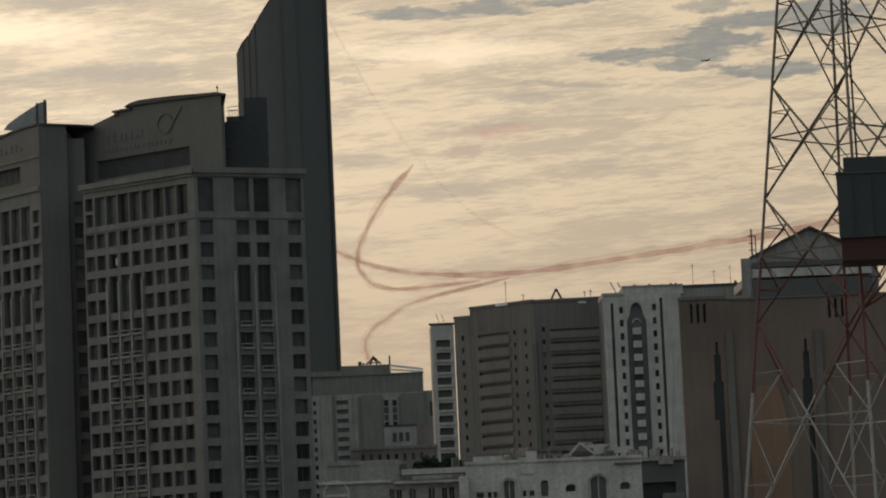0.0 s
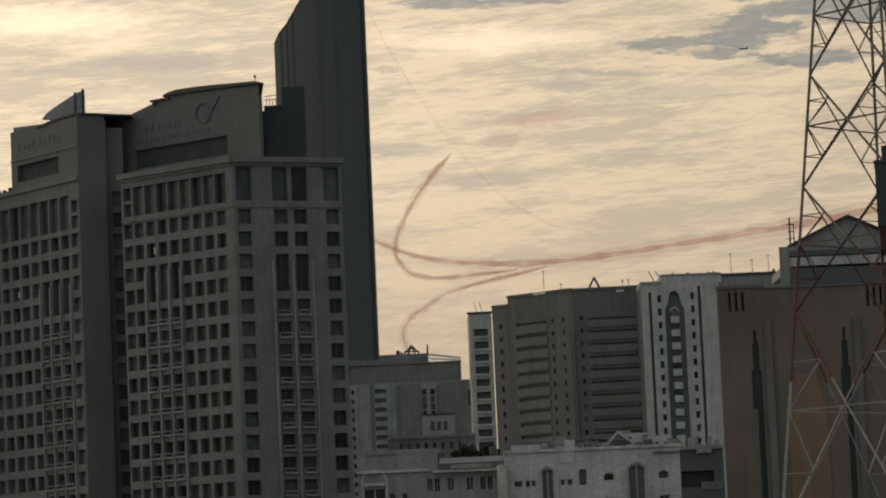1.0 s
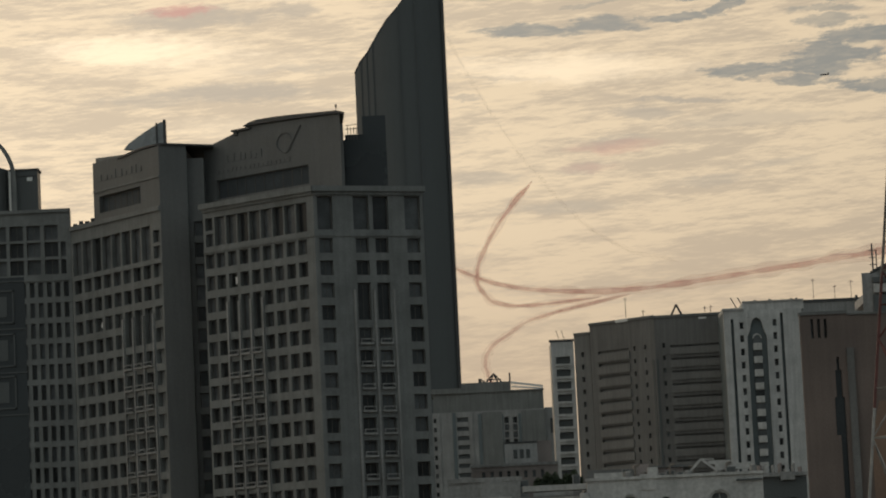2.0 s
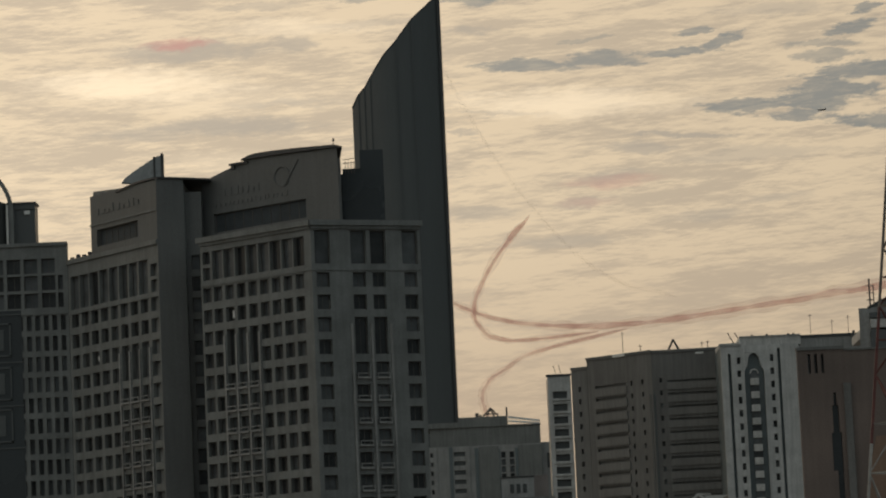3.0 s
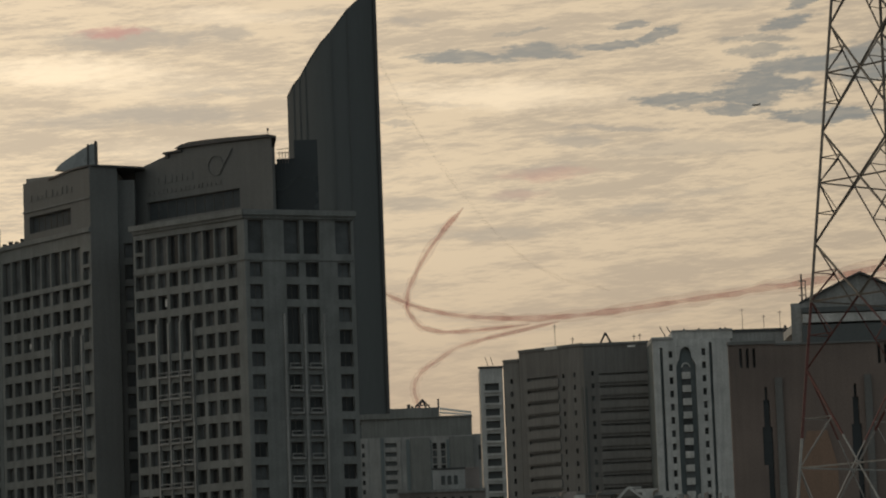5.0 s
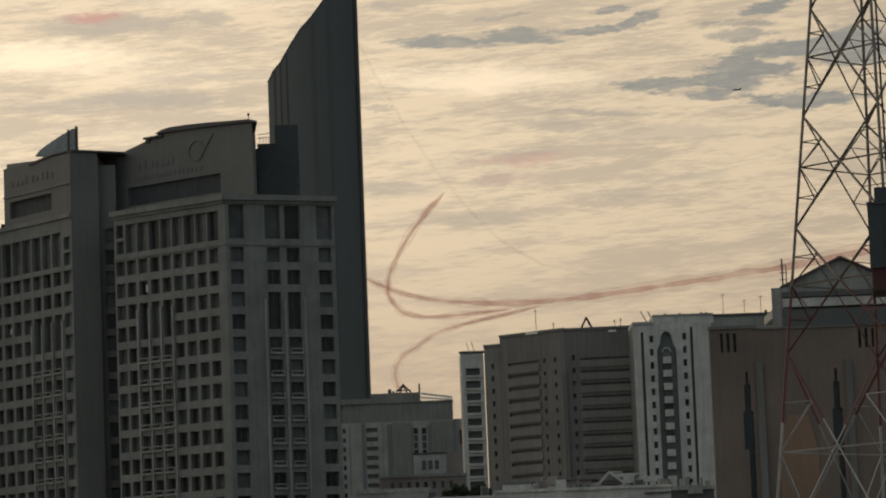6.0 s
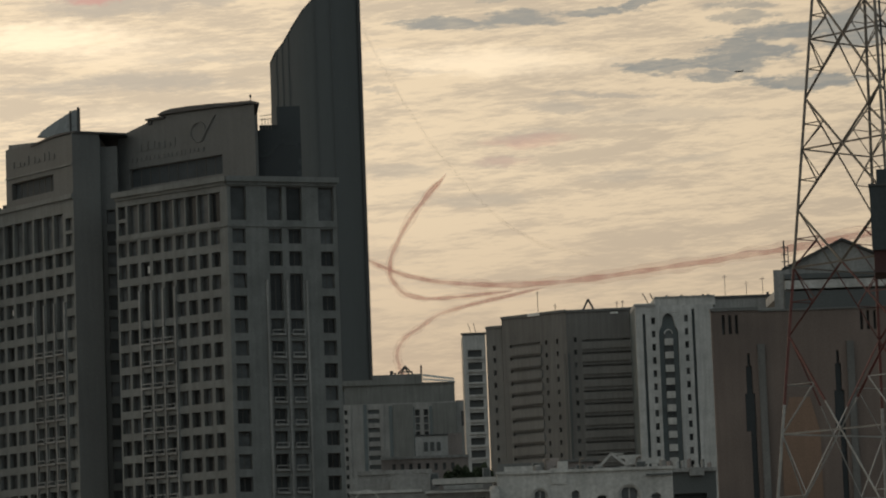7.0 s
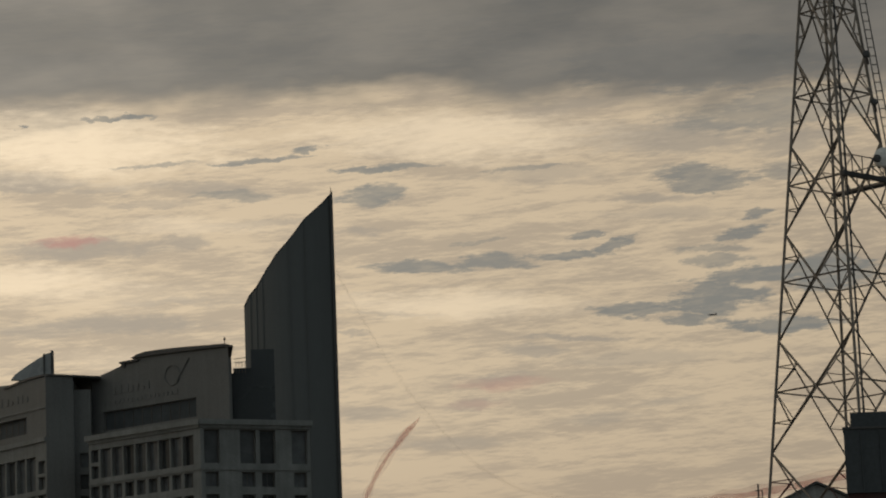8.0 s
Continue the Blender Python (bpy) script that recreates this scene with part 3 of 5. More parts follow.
def tower_a():
    tower = thing("office_tower", (-58, 585, STREET), "beige stone office tower with glass fin on its roof", "office tower", "twin office towers")
    left = Facade((-69.2, 585.1), (-51.3, 563.0), STREET, 79.6, 0.9)
    L = left.length
    cols = [1.9 + 3.12 * i for i in range(8)] + [26.9]
    tower_face(left, cols, 2.3, (70.9, 76.7), 68.9, 15, merged=(5, 6, 7), lone=(8,))
    left.build(tower, STONE)
    b = balcony_mesh(2.5)
    for r in range(4, 15):
        for u in cols[5:8]:
            part("balcony", b, tower, at=left.place(u, 68.9 - r * PITCH - 1.3))
    for u in (cols[5] - 1.56, cols[5] + 1.56, cols[6] + 1.56, cols[7] + 1.56):
        part("pilaster", left.course(Solid(), STREET, 61.6, 0.35, u - 0.18, u + 0.18), tower, PLASTER_GREY)
    side = Facade((-51.3, 563.0), (-46.8, 564.7), STREET, 90.1, 0.9)
    side.build(tower, STONE_DARK, "side_wall", label="blank stone side wall")
    attic = Facade((-64.3, 579.1), (-51.3, 563.0), 79.6, 89.9, 0.9)
    attic.hole(8.3, 80.9, 13.0, 2.9, bars=6)
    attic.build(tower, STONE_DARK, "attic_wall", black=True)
    part("cornice", left.course(Solid(), 78.9, 79.7, 0.4), tower, STONE)
    part("string_course", left.course(Solid(), 70.0, 70.35, 0.15), tower, STONE)
    part("string_course", attic.course(Solid(), 84.6, 84.9, 0.2), tower, STONE)
    body = Solid().prism([(-69.0, 586.6), (-51.3, 564.3), (-46.8, 566.0), (-46, 590), (-62, 604)], STREET, 79.5)
    body.prism([(-63.9, 580.5), (-51.3, 564.3), (-46.8, 566.0), (-46, 590), (-60, 600)], 79.5, [91.0, 89.4, 89.4, 89.4, 91.0])
    part("core", body, tower, STONE)
    for i in range(4):
        p = left.at(0.8 + 1.9 * i, -0.5)
        part("roof_vent", Solid().box(p.x - 0.35, p.x + 0.35, p.y - 0.3, p.y + 0.3, 79.7, 80.2 + 0.25 * (i % 2)), tower, DARK_METAL)
    part("window_blind", Solid().box(-0.35, 0.3, -0.03, 0, 0.7, 1.6), tower, DISH_WHITE, label="white paper in a window", at=left.place(cols[2], 61.6 - 1.2, -0.76))
    cap = Solid()
    cap.weld = True
    n = 12
    for i in range(n):
        x0, x1 = -59.2 + 16.9 * i / n, -59.2 + 16.9 * (i + 1) / n
        z0, z1 = (89.55 + 0.85 * min(1.0, 0.2 + k / 4) - 0.25 * (k / n) ** 2 for k in (i, i + 1))
        y0, y1 = (562.6 + (1.235 * (-51.3 - x) if x < -51.3 else 0.38 * (x + 51.3)) for x in (x0, x1))
        v = [(x0, y0, z0), (x1, y1, z1), (x1, 590, z1), (x0, 590, z0)]
        cap.add([(x, y, z - 0.32) for x, y, z in v] + v, [(0, 1, 2, 3), (4, 5, 6, 7), (0, 1, 5, 4), (1, 2, 6, 5), (2, 3, 7, 6), (3, 0, 4, 7)])
    cap.box(-62, -58.6, 578, 590, 90.0, 90.3)
    part("roof_cap", cap, tower, DARK_METAL, label="thin dark curved roof plate")
    fin = Solid()
    prof = [(-58.0, 91.0)] + [(-58.0 + 6.3 * k, 91.2 + 4.2 * k ** 0.85) for k in np.linspace(0.12, 1, 8)] + [(-50.8, 95.5), (-50.8, 90.4)]
    k = len(prof)
    fin.add([(x, 572.0, z * 1.0) for x, z in prof] + [(x, 573.2, z) for x, z in prof],
            [tuple(range(k)), tuple(range(2 * k - 1, k - 1, -1))] + [(i, (i + 1) % k, k + (i + 1) % k, k + i) for i in range(k)])
    fin_ob = part("roof_fin", fin, tower, FIN_GLASS, label="curved grey glazed roof fin")
    post = Solid().box(-52.4, -52.1, 571.7, 572.0, 90.4, 95.3).box(-51.1, -50.7, 571.6, 573.3, 90.4, 95.8)
    part("fin_post", post, fin_ob, DARK_METAL)
    rnd = random.Random(9)
    sign = Solid()
    for i in range(9):
        u = 2 + 1.6 * i
        attic.course(sign, 86.4, 86.4 + rnd.uniform(0.6, 1.6), 0.12, u, u + rnd.uniform(0.5, 1.2), back=0)
    tagged(part("roof_sign", sign, tower, STONE_DARK, label="worn sign letters too small to read"), kind="stuff")


def link_wall():
    block = thing("link_block", (-45.5, 575, STREET), "recessed beige link between the towers with dark windows", "link block")
    f = Facade((-47.6, 566.4), (-44.0, 566.4), STREET, 88.0, 0.9)
    for r in range(19):
        f.hole(2.35, 72.2 + 3.66 - r * PITCH - 1.2, 1.5, 2.5, bars=0)
    f.build(block, STONE_DARK)
    part("core", f.core(14, STREET, 87.9), block, STONE_DARK)


def block_c():
    block = thing("office_block", (-80, 595, STREET), "beige stone office block with narrow windows beside the towers", "office block")
    f = Facade((-93.0, 585.1), (-69.25, 585.1), STREET, 82.9, 0.9)
    X = lambda x: x + 93.0
    for x in (-91.0, -87.9, -84.9, -81.8, -78.8, -75.8, -72.7):
        for z in (77.7, 74.7, 71.6):
            f.hole(X(x), z, 2.4, 2.6)
    for z in (74.7, 71.6):
        f.hole(X(-70.6), z, 0.9, 2.6, bars=0)
    for i in range(14):
        for r in range(13):
            f.hole(X(-70.3 - 1.5 * i), 68.9 - r * 3.61 - 1.3, 0.85, 2.6, bars=0)
    f.build(block, STONE)
    s = Solid()
    f.course(s, 82.5, 83.1, 0.4)
    f.course(s, 70.4, 70.8, 0.2)
    part("cornice", s, block, STONE)
    part("core", Solid().prism([(-92.9, 586.02), (-69.3, 586.02), (-71.5, 603), (-94, 603)], STREET, 82.8), block, STONE_DARK)
    box = thing("roof_plant_box", (-79, 602, 82.8), "grey metal-clad plant box on the office block roof", "plant room")
    part("body", Solid().box(-81.4, -76.5, 599, 603, 82.8, 92.2), box, CURTAIN)
    part("rim", Solid().box(-81.6, -76.3, 598.8, 603.2, 92.2, 92.6).box(-81.2, -76.8, 598.8, 599, 91.2, 91.4), box, DARK_METAL)
    part("lamp_bracket", Solid().box(-78.4, -77.4, 598.6, 599, 90.3, 91.0), box, DISH_WHITE)
    part("corner_post", Solid().box(-81.7, -81.3, 598.7, 599.1, 82.8, 92.2), box, DISH_WHITE)
    drum = thing("roof_drum", (-87, 600, 82.8), "dark rounded plant housing on the roof", "plant room")
    s = Solid()
    ring = [(-86.5 + 4.7 * np.cos(a), 601 + 2.5 * np.sin(a)) for a in np.linspace(0, 2 * np.pi, 25)[:-1]]
    s.prism(ring, 82.8, [93.6 - 0.09 * abs(x + 86.5) ** 1.5 for x, y in ring])
    part("housing", s, drum, CURTAIN_DARK)
    arch = thing("roof_arch", (-88, 597, 82.8), "large curved steel arch rising from the roof", "arch")
    s = Solid()
    pts = [(-90.5 + 10.0 * np.cos(a), 597.5, 90.3 + 10.0 * np.sin(a)) for a in np.linspace(0, np.pi, 21)]
    pts = [(-80.5, 597.5, 82.8)] + pts + [(-100.5, 597.5, 82.8)]
    for p, q in zip(pts, pts[1:]):
        s.bar(p, q, 0.85)
    part("rib", s, arch, STONE)


def dark_block():
    b = thing("glass_block", (-75, 430, STREET), "dark glass block with square framed panels", "office block")
    part("body", Solid().prism([(-95, 420), (-55.75, 420), (-59.8, 450), (-97, 450)], STREET, 51.2), b, BLACK_GLASS)
    for i in range(4):
        for r, z in enumerate((45.4, 39.9, 34.6)):
            x = -61.8 - i * 7.0
            s = Solid()
            s.box(x, x + 4.7, 419.75, 420, z, z + 0.2).box(x, x + 4.7, 419.75, 420, z + 4.0, z + 4.2)
            s.box(x, x + 0.2, 419.75, 420, z, z + 4.2).box(x + 4.5, x + 4.7, 419.75, 420, z, z + 4.2)
            s.box(x + 0.9, x + 3.8, 419.85, 420, z + 0.8, z + 3.4)
            part("panel", s, b, CURTAIN_DARK)
    s = Solid()
    for z in (50.6, 44.6, 39.1, 33.8):
        s.box(-95, -55.7, 419.85, 420, z, z + 0.15)
    part("string_course", s, b, CURTAIN_DARK)


tower_b()
tower_a()
link_wall()
block_c()
dark_block()


# ---------------------------------------------------------------- the sail-shaped tower behind
def sail_tower():
    t = thing("skyscraper", (-22, 1275, STREET), "dark grey skyscraper with a sweeping blade-shaped top", "skyscraper")
    prof = [(-39.3, 226.5), (-37.0, 230.7), (-34.2, 233.5), (-29.7, 240.5), (-26.0, 245.8), (-22.4, 249.5), (-19.0, 253.8), (-15.4, 258.7), (-11.5, 262.4), (-8.4, 265.4), (-6.2, 268.0), (-4.9, 269.6)]
    xs = [p[0] for p in prof]

    def top(x):
        return float(np.interp(x, xs, [p[1] for p in prof]))

    def front(x):
        k = (x + 22.1) / 17.2
        return 1260 + 7.0 * k * k

    n = 36
    grid = [-39.3 + 34.4 * i / n for i in range(n + 1)]
    shell = Solid()
    shell.weld = True
    ring = [(x, front(x)) for x in grid] + [(x, front(x) + 20) for x in reversed(grid)]
    z0 = STREET
    for a, b in zip(grid, grid[1:]):
        fa, fb = front(a), front(b)
        shell.add([(a, fa, z0), (b, fb, z0), (b, fb, top(b)), (a, fa, top(a)), (a, fa + 20, z0), (b, fb + 20, z0), (b, fb + 20, top(b)), (a, fa + 20, top(a))],
                  [(0, 1, 2, 3), (4, 5, 6, 7), (3, 2, 6, 7)])
    for x in (grid[0], grid[-1]):
        f = front(x)
        shell.add([(x, f, z0), (x, f + 20, z0), (x, f + 20, top(x)), (x, f, top(x))], [(0, 1, 2, 3)])
    part("shaft", shell, t, CURTAIN)
    for x in (-36.7, -34.4, -32.0, -21.8, -15.4):
        part("mullion", Solid().box(x - 0.2, x + 0.2, front(x) - 0.4, front(x) + 0.1, z0, top(x)), t, CURTAIN)
    # the end wall lies in shade; a black strip paints that shade
    part("edge_fin", Solid().prism([(-5.4, 1266), (-4.2, 1266), (-4.25, 1287.5), (-5.4, 1287.5)], z0, [269.2, 270.5, 270.5, 269.2]), t, DARK_METAL, label="thin end wall, its shade put in as black")
    part("spire", Solid().bar((-4.8, 1267, 269.8), (-4.8, 1267, 272.4), 0.5, w2=0.1), t, DARK_METAL)
    s = Solid()
    for (x0, a), (x1, b) in zip(prof, prof[1:]):
        s.bar((x0, front(x0) - 0.1, a), (x1, front(x1) - 0.1, b), 0.4)
    part("coping", s, t, DARK_METAL)


sail_tower()

# ---------------------------------------------------------------- distant housing blocks
def low_block():
    b = thing("apartment_block", (6, 1165, STREET), "grey apartment block with small balconies and roof frames", "apartment block")
    f = Facade((-14.6, 1150), (24.2, 1150), STREET, 86.4, 1.0)
    X = lambda x: x + 14.6
    for r in range(12):
        z = 83.0 - r * 3.15
        f.hole(X(-4.0), z, 3.9, 1.5, glazed=False)
        f.hole(X(-13.5), z, 1.0, 1.6, bars=0)
        f.hole(X(22.6), z - 3, 0.9, 1.6, bars=0)
    for x in (11.0, 13.9):
        for z in (81.9, 79.4, 76.9, 74.4):
            f.hole(X(x), z, 1.5, 2.1, bars=0)
    f.build(b, PLASTER_GREY)
    part("core", f.core(22, STREET, 86.3), b, CURTAIN_DARK)
    up = Solid()
    up.box(-13.8, 24.0, 1150.6, 1172, 86.4, 92.8).box(-14.6, -4, 1149.6, 1172, 92.8, 94.6).box(-4, 13, 1150, 1172, 92.8, 96.2).box(13, 24.2, 1150, 1160, 92.8, 93.2)
    part("attic", up, b, GREY_RENDER, label="grey attic storeys")
    # no hollows here: dark strips on the wall imitate the shade of narrow recesses
    part("recess", Solid().box(-7.6, -6.3, 1149.8, 1150, 60, 86.2).box(1.2, 2.4, 1149.8, 1150, 60, 85.5).box(9.6, 9.9, 1149.8, 1150, 60, 85).box(15.0, 16.0, 1149.8, 1150, 60, 85), b, SLATE)
    part("side_panel", Solid().box(2.6, 9.4, 1149.7, 1150, 60, 86).box(16.2, 24.2, 1149.7, 1150, 60, 86), b, GREY_RENDER)
    part("balcony_pier", Solid().box(-13.0, -12.0, 1149.5, 1150, 55, 86.4).box(-1.6, -0.8, 1149.5, 1150, 55, 86), b, PLASTER_GREY)
    part("wing", Solid().box(24.2, 31, 1152, 1170, STREET, 86.8), b, PLASTER_GREY)
    part("wing_window", Solid().box(26.0, 26.8, 1151.8, 1152, 78, 83), b, GLASS)
    s = Solid()
    for i in range(9):
        s.bar((13.4 + i * 1.3, 1150.4, 93.2), (13.4 + i * 1.3, 1150.4, 95.4 - 0.2 * i), 0.2)
    s.bar((13.2, 1150.4, 95.8), (24, 1150.4, 94.1), 0.8).bar((13.2, 1150.4, 94.4), (24, 1150.4, 93.3), 0.6)
    part("roof_rail", s, b, DISH_WHITE, label="white roof railing")
    s = Solid()
    for x in (4.6, 6.0, 8.6, 10.0):     # open pyramid of dark trusses
        s.bar((x, 1152, 96.2), (7.3, 1153, 99.4), 0.45)
    s.bar((4.8, 1152, 97.2), (9.9, 1152, 97.2), 0.45).bar((6.0, 1152, 98.2), (8.7, 1152, 98.2), 0.4)
    part("roof_frame", s, b, DARK_METAL)
    part("flue", Solid().bar((12.8, 1152, 96), (12.8, 1152, 99.3), 0.7), b, DARK_METAL)
    for x0, x1, top in ((2.0, 3.2, 97.6), (3.4, 4.2, 97.0)):
        part("roof_vent", Solid().box(x0, x1, 1151, 1153, 96.2, top), b, DARK_METAL)


def white_slab():
    b = thing("apartment_tower", (24, 890, STREET), "slim white apartment tower with one stack of open balconies", "apartment tower")
    f = Facade((20.9, 880), (26.9, 880), STREET, 83.6, 1.6)
    for r in range(12):
        f.hole(3.1, 77.4 - r * 3.3, 3.7, 2.0, glazed=False)
    f.build(b, WHITE_TILE)
    part("core", f.core(16, STREET, 83.5), b, CURTAIN_DARK)
    for r in range(12):
        s = Solid()
        f.course(s, 76.9 - r * 3.3, 77.5 - r * 3.3, 0.5, 1.0, 5.5)
        part("balcony_front", s, b, WHITE_TILE)
    s = Solid()
    for x in (23.4, 24.8):
        s.bar((x, 882, 83.5), (x - 0.9, 882, 86.6), 0.16)
    s.bar((23.0, 882, 83.6), (26, 882, 83.9), 0.3)
    part("aerial", s, b, DARK_METAL)
    part("parapet", Solid().box(20.5, 27.1, 879.8, 880.2, 83.3, 83.9), b, DARK_METAL)


def brown_tower():
    b = thing("apartment_tower", (47, 875, STREET), "broad brown apartment tower with long shaded balconies", "apartment tower")
    wing = Facade((27.15, 880), (31.2, 877.5), STREET, 85.2, 0.8)
    one = Facade((31.2, 876.0), (47.3, 862.0), STREET, 87.2, 0.7)
    two = Facade((47.3, 862.0), (64.9, 860.0), STREET, 87.0, 0.7)
    for r in range(13):
        z = 78.8 - r * 3.27
        wing.hole(2.4, z + 0.1, 0.8, 1.3, bars=0)
        one.hole(7.6, z + 0.15, 10.2, 0.75, glazed=False)
        one.hole(14.6, z, 0.7, 1.2, bars=0)
        one.hole(18.2, z, 0.7, 1.2, bars=0)
        two.hole(10.6, z - 0.3, 13.2, 0.8, glazed=False)
        two.hole(2.2, z, 0.8, 1.3, bars=0)
    for f in (wing, one, two):
        f.build(b, BROWN_PALE if f is wing else BROWN)
        part("core", f.core(14, STREET, f.z1 - 0.1), b, STONE_DARK)
        s = Solid()
        f.course(s, f.z1 - 0.5, f.z1 + 0.15, 0.35)
        part("parapet", s, b, BROWN_PALE if f is wing else STONE_DARK)
    for r in range(13):
        for f, u0, u1 in ((one, 2.2, 13.0), (two, 3.8, 17.3)):
            s = Solid()
            z = 78.5 - r * 3.27
            f.course(s, z - 1.6, z + (0.42 if f is one else 0.2), 0.35, u0, u1)
            part("balcony_front", s, b, BROWN_PALE)
    # flat dark strips paint the shade of the recess between the faces
    s = Solid()
    one.course(s, STREET, 76, 0.15, 20.3, 20.9, back=0)
    two.course(s, STREET, 76, 0.15, 0.1, 0.7, back=0)
    part("shadow_gap", s, b, CURTAIN_DARK)
    part("edge_strip", two.course(Solid(), STREET, 84, 0.1, 17.0, 17.55, back=0), b, CURTAIN_DARK)
    part("roof_sign", two.course(Solid(), 85.7, 86.2, 0.15, 11.5, 13.5, back=0), b, DISH_WHITE)
    part("roof_sign", one.course(Solid(), 86.6, 87.3, 0.4, 9, 13, back=0), b, DISH_WHITE)
    s = Solid().bar((51.9, 868, 87), (53.6, 868, 90.4), 0.6).bar((55.3, 868, 87), (53.6, 868, 90.4), 0.6).bar((52.4, 868, 87.6), (54.8, 868, 87.6), 0.4)
    part("roof_frame", s, b, DARK_METAL, label="dark triangular roof frame")
    for x, h in ((40.5, 6.5), (45.0, 3.0), (61.0, 3.2), (62.5, 3.4)):
        part("aerial", Solid().bar((x, 868, 86.5), (x, 868, 86.5 + h), 0.18).bar((x - 0.5, 868, 86 + h), (x + 0.5, 868, 86 + h), 0.14), b, DARK_METAL)


def arch_tower():
    b = thing("apartment_tower", (74, 850, STREET), "white apartment tower with a tall arched recess", "apartment tower")
    f = Facade((63.6, 840), (83.2, 840), STREET, 85.2, 1.2)
    X = lambda x: x - 63.6
    for r in range(13):
        z = 80.6 - r * 3.32
        f.hole(X(68.0), z, 0.95, 1.7, bars=0)
        f.hole(X(76.3), z + 0.4, 0.95, 1.7, bars=0)
    f.hole(X(65.7), STREET + 2, 0.75, 95.2, glazed=False)
    f.hole(X(78.1), STREET + 2, 0.75, 96.2, glazed=False)
    f.hole(X(71.75), STREET + 2, 4.9, 95.4, glazed=False)
    f.build(b, WHITE_TILE)
    part("core", f.core(20, STREET, 85.1), b, SLATE)
    # bell-shaped head of the recess: the wall closes round its curve
    bell = [(2.45, 78.0), (2.42, 78.7), (2.15, 79.3), (1.75, 79.9), (1.55, 80.6), (1.45, 81.4), (1.3, 82.1), (1.0, 82.7), (0.55, 83.15), (0.0, 83.35)]
    for sgn in (-1, 1):
        head, border, e = Solid(), Solid(), 71.75 + sgn * 2.46
        for (w0, z0), (w1, z1) in zip(bell, bell[1:]):
            x0, x1 = 71.75 + sgn * w0, 71.75 + sgn * w1
            head.add([(x0, 839.98, z0), (e, 839.98, z0), (e, 839.98, z1), (x1, 839.98, z1), (x0, 841.2, z0), (x1, 841.2, z1)], [(0, 1, 2, 3), (0, 3, 5, 4)])
            border.bar((x0 + sgn * 0.15, 839.9, z0), (x1 + sgn * 0.15, 839.9, z1), 0.3)
        border.bar((71.75 + sgn * 2.6, 839.9, STREET), (71.75 + sgn * 2.6, 839.9, 78), 0.3)
        part("arch_head", head, b, WHITE_TILE)
        part("arch_border", border, b, WHITE_TILE)
    for r in range(12):
        z = 77.4 - r * 3.32
        part("balcony_front", Solid().box(70.7, 72.8, 839.9, 841.3, z - 2.2, z - 0.5), b, PLASTER)
        part("balcony_opening", Solid().box(70.6, 72.9, 840.9, 841.2, z - 0.5, z + 1.1), b, GLASS)
    niche = Solid()
    for i in range(8):
        a0, a1 = np.pi * i / 8, np.pi * (i + 1) / 8
        niche.bar((71.75 - 1.0 * np.cos(a0), 840.6, 78.1 + 1.1 * np.sin(a0)), (71.75 - 1.0 * np.cos(a1), 840.6, 78.1 + 1.1 * np.sin(a1)), 0.35)
    part("niche_arch", niche, b, PLASTER)
    up = Solid().box(68.6, 84, 842, 858, 85.2, 87.4).box(63.6, 68.6, 843, 858, 85.2, 86.2)
    part("roof_storey", up, b, PLASTER)
    part("parapet", Solid().box(63.5, 68.8, 839.8, 840.2, 85.0, 85.5).box(68.6, 84, 841.8, 842.2, 87.2, 87.7), b, PLASTER_GREY)
    rear = thing("apartment_tower", (95, 870, STREET), "pale apartment slab behind with rooftop tanks", "apartment tower")
    part("body", Solid().box(82, 106, 860, 878, STREET, 88.6), rear, PLASTER_GREY)
    part("parapet", Solid().box(84.5, 104, 859.7, 860.2, 88.5, 89.2), rear, DARK_METAL)
    for x in (73.2, 77.0, 82.5, 83.8, 99.2):
        part("roof_tank", Solid().bar((x, 858, 87.2), (x, 858, 88.9), 1.1, sides=8).box(x - 0.3, x + 0.3, 857.6, 858.4, 88.8, 89.6), rear, DARK_METAL)
    for x, h in ((88.5, 6), (94.0, 4.2), (98.2, 5.2)):
        part("aerial", Solid().bar((x, 860, 88.6), (x, 860, 88.6 + h), 0.14).bar((x - 0.6, 860, 88.0 + h), (x + 0.6, 860, 88.2 + h), 0.12), rear, DARK_METAL)
    for x in (70.0, 68.2):
        part("aerial", Solid().bar((x + 1.0, 858, 86.2), (x - 1.2, 858, 90.4), 0.25), b, DARK_METAL)


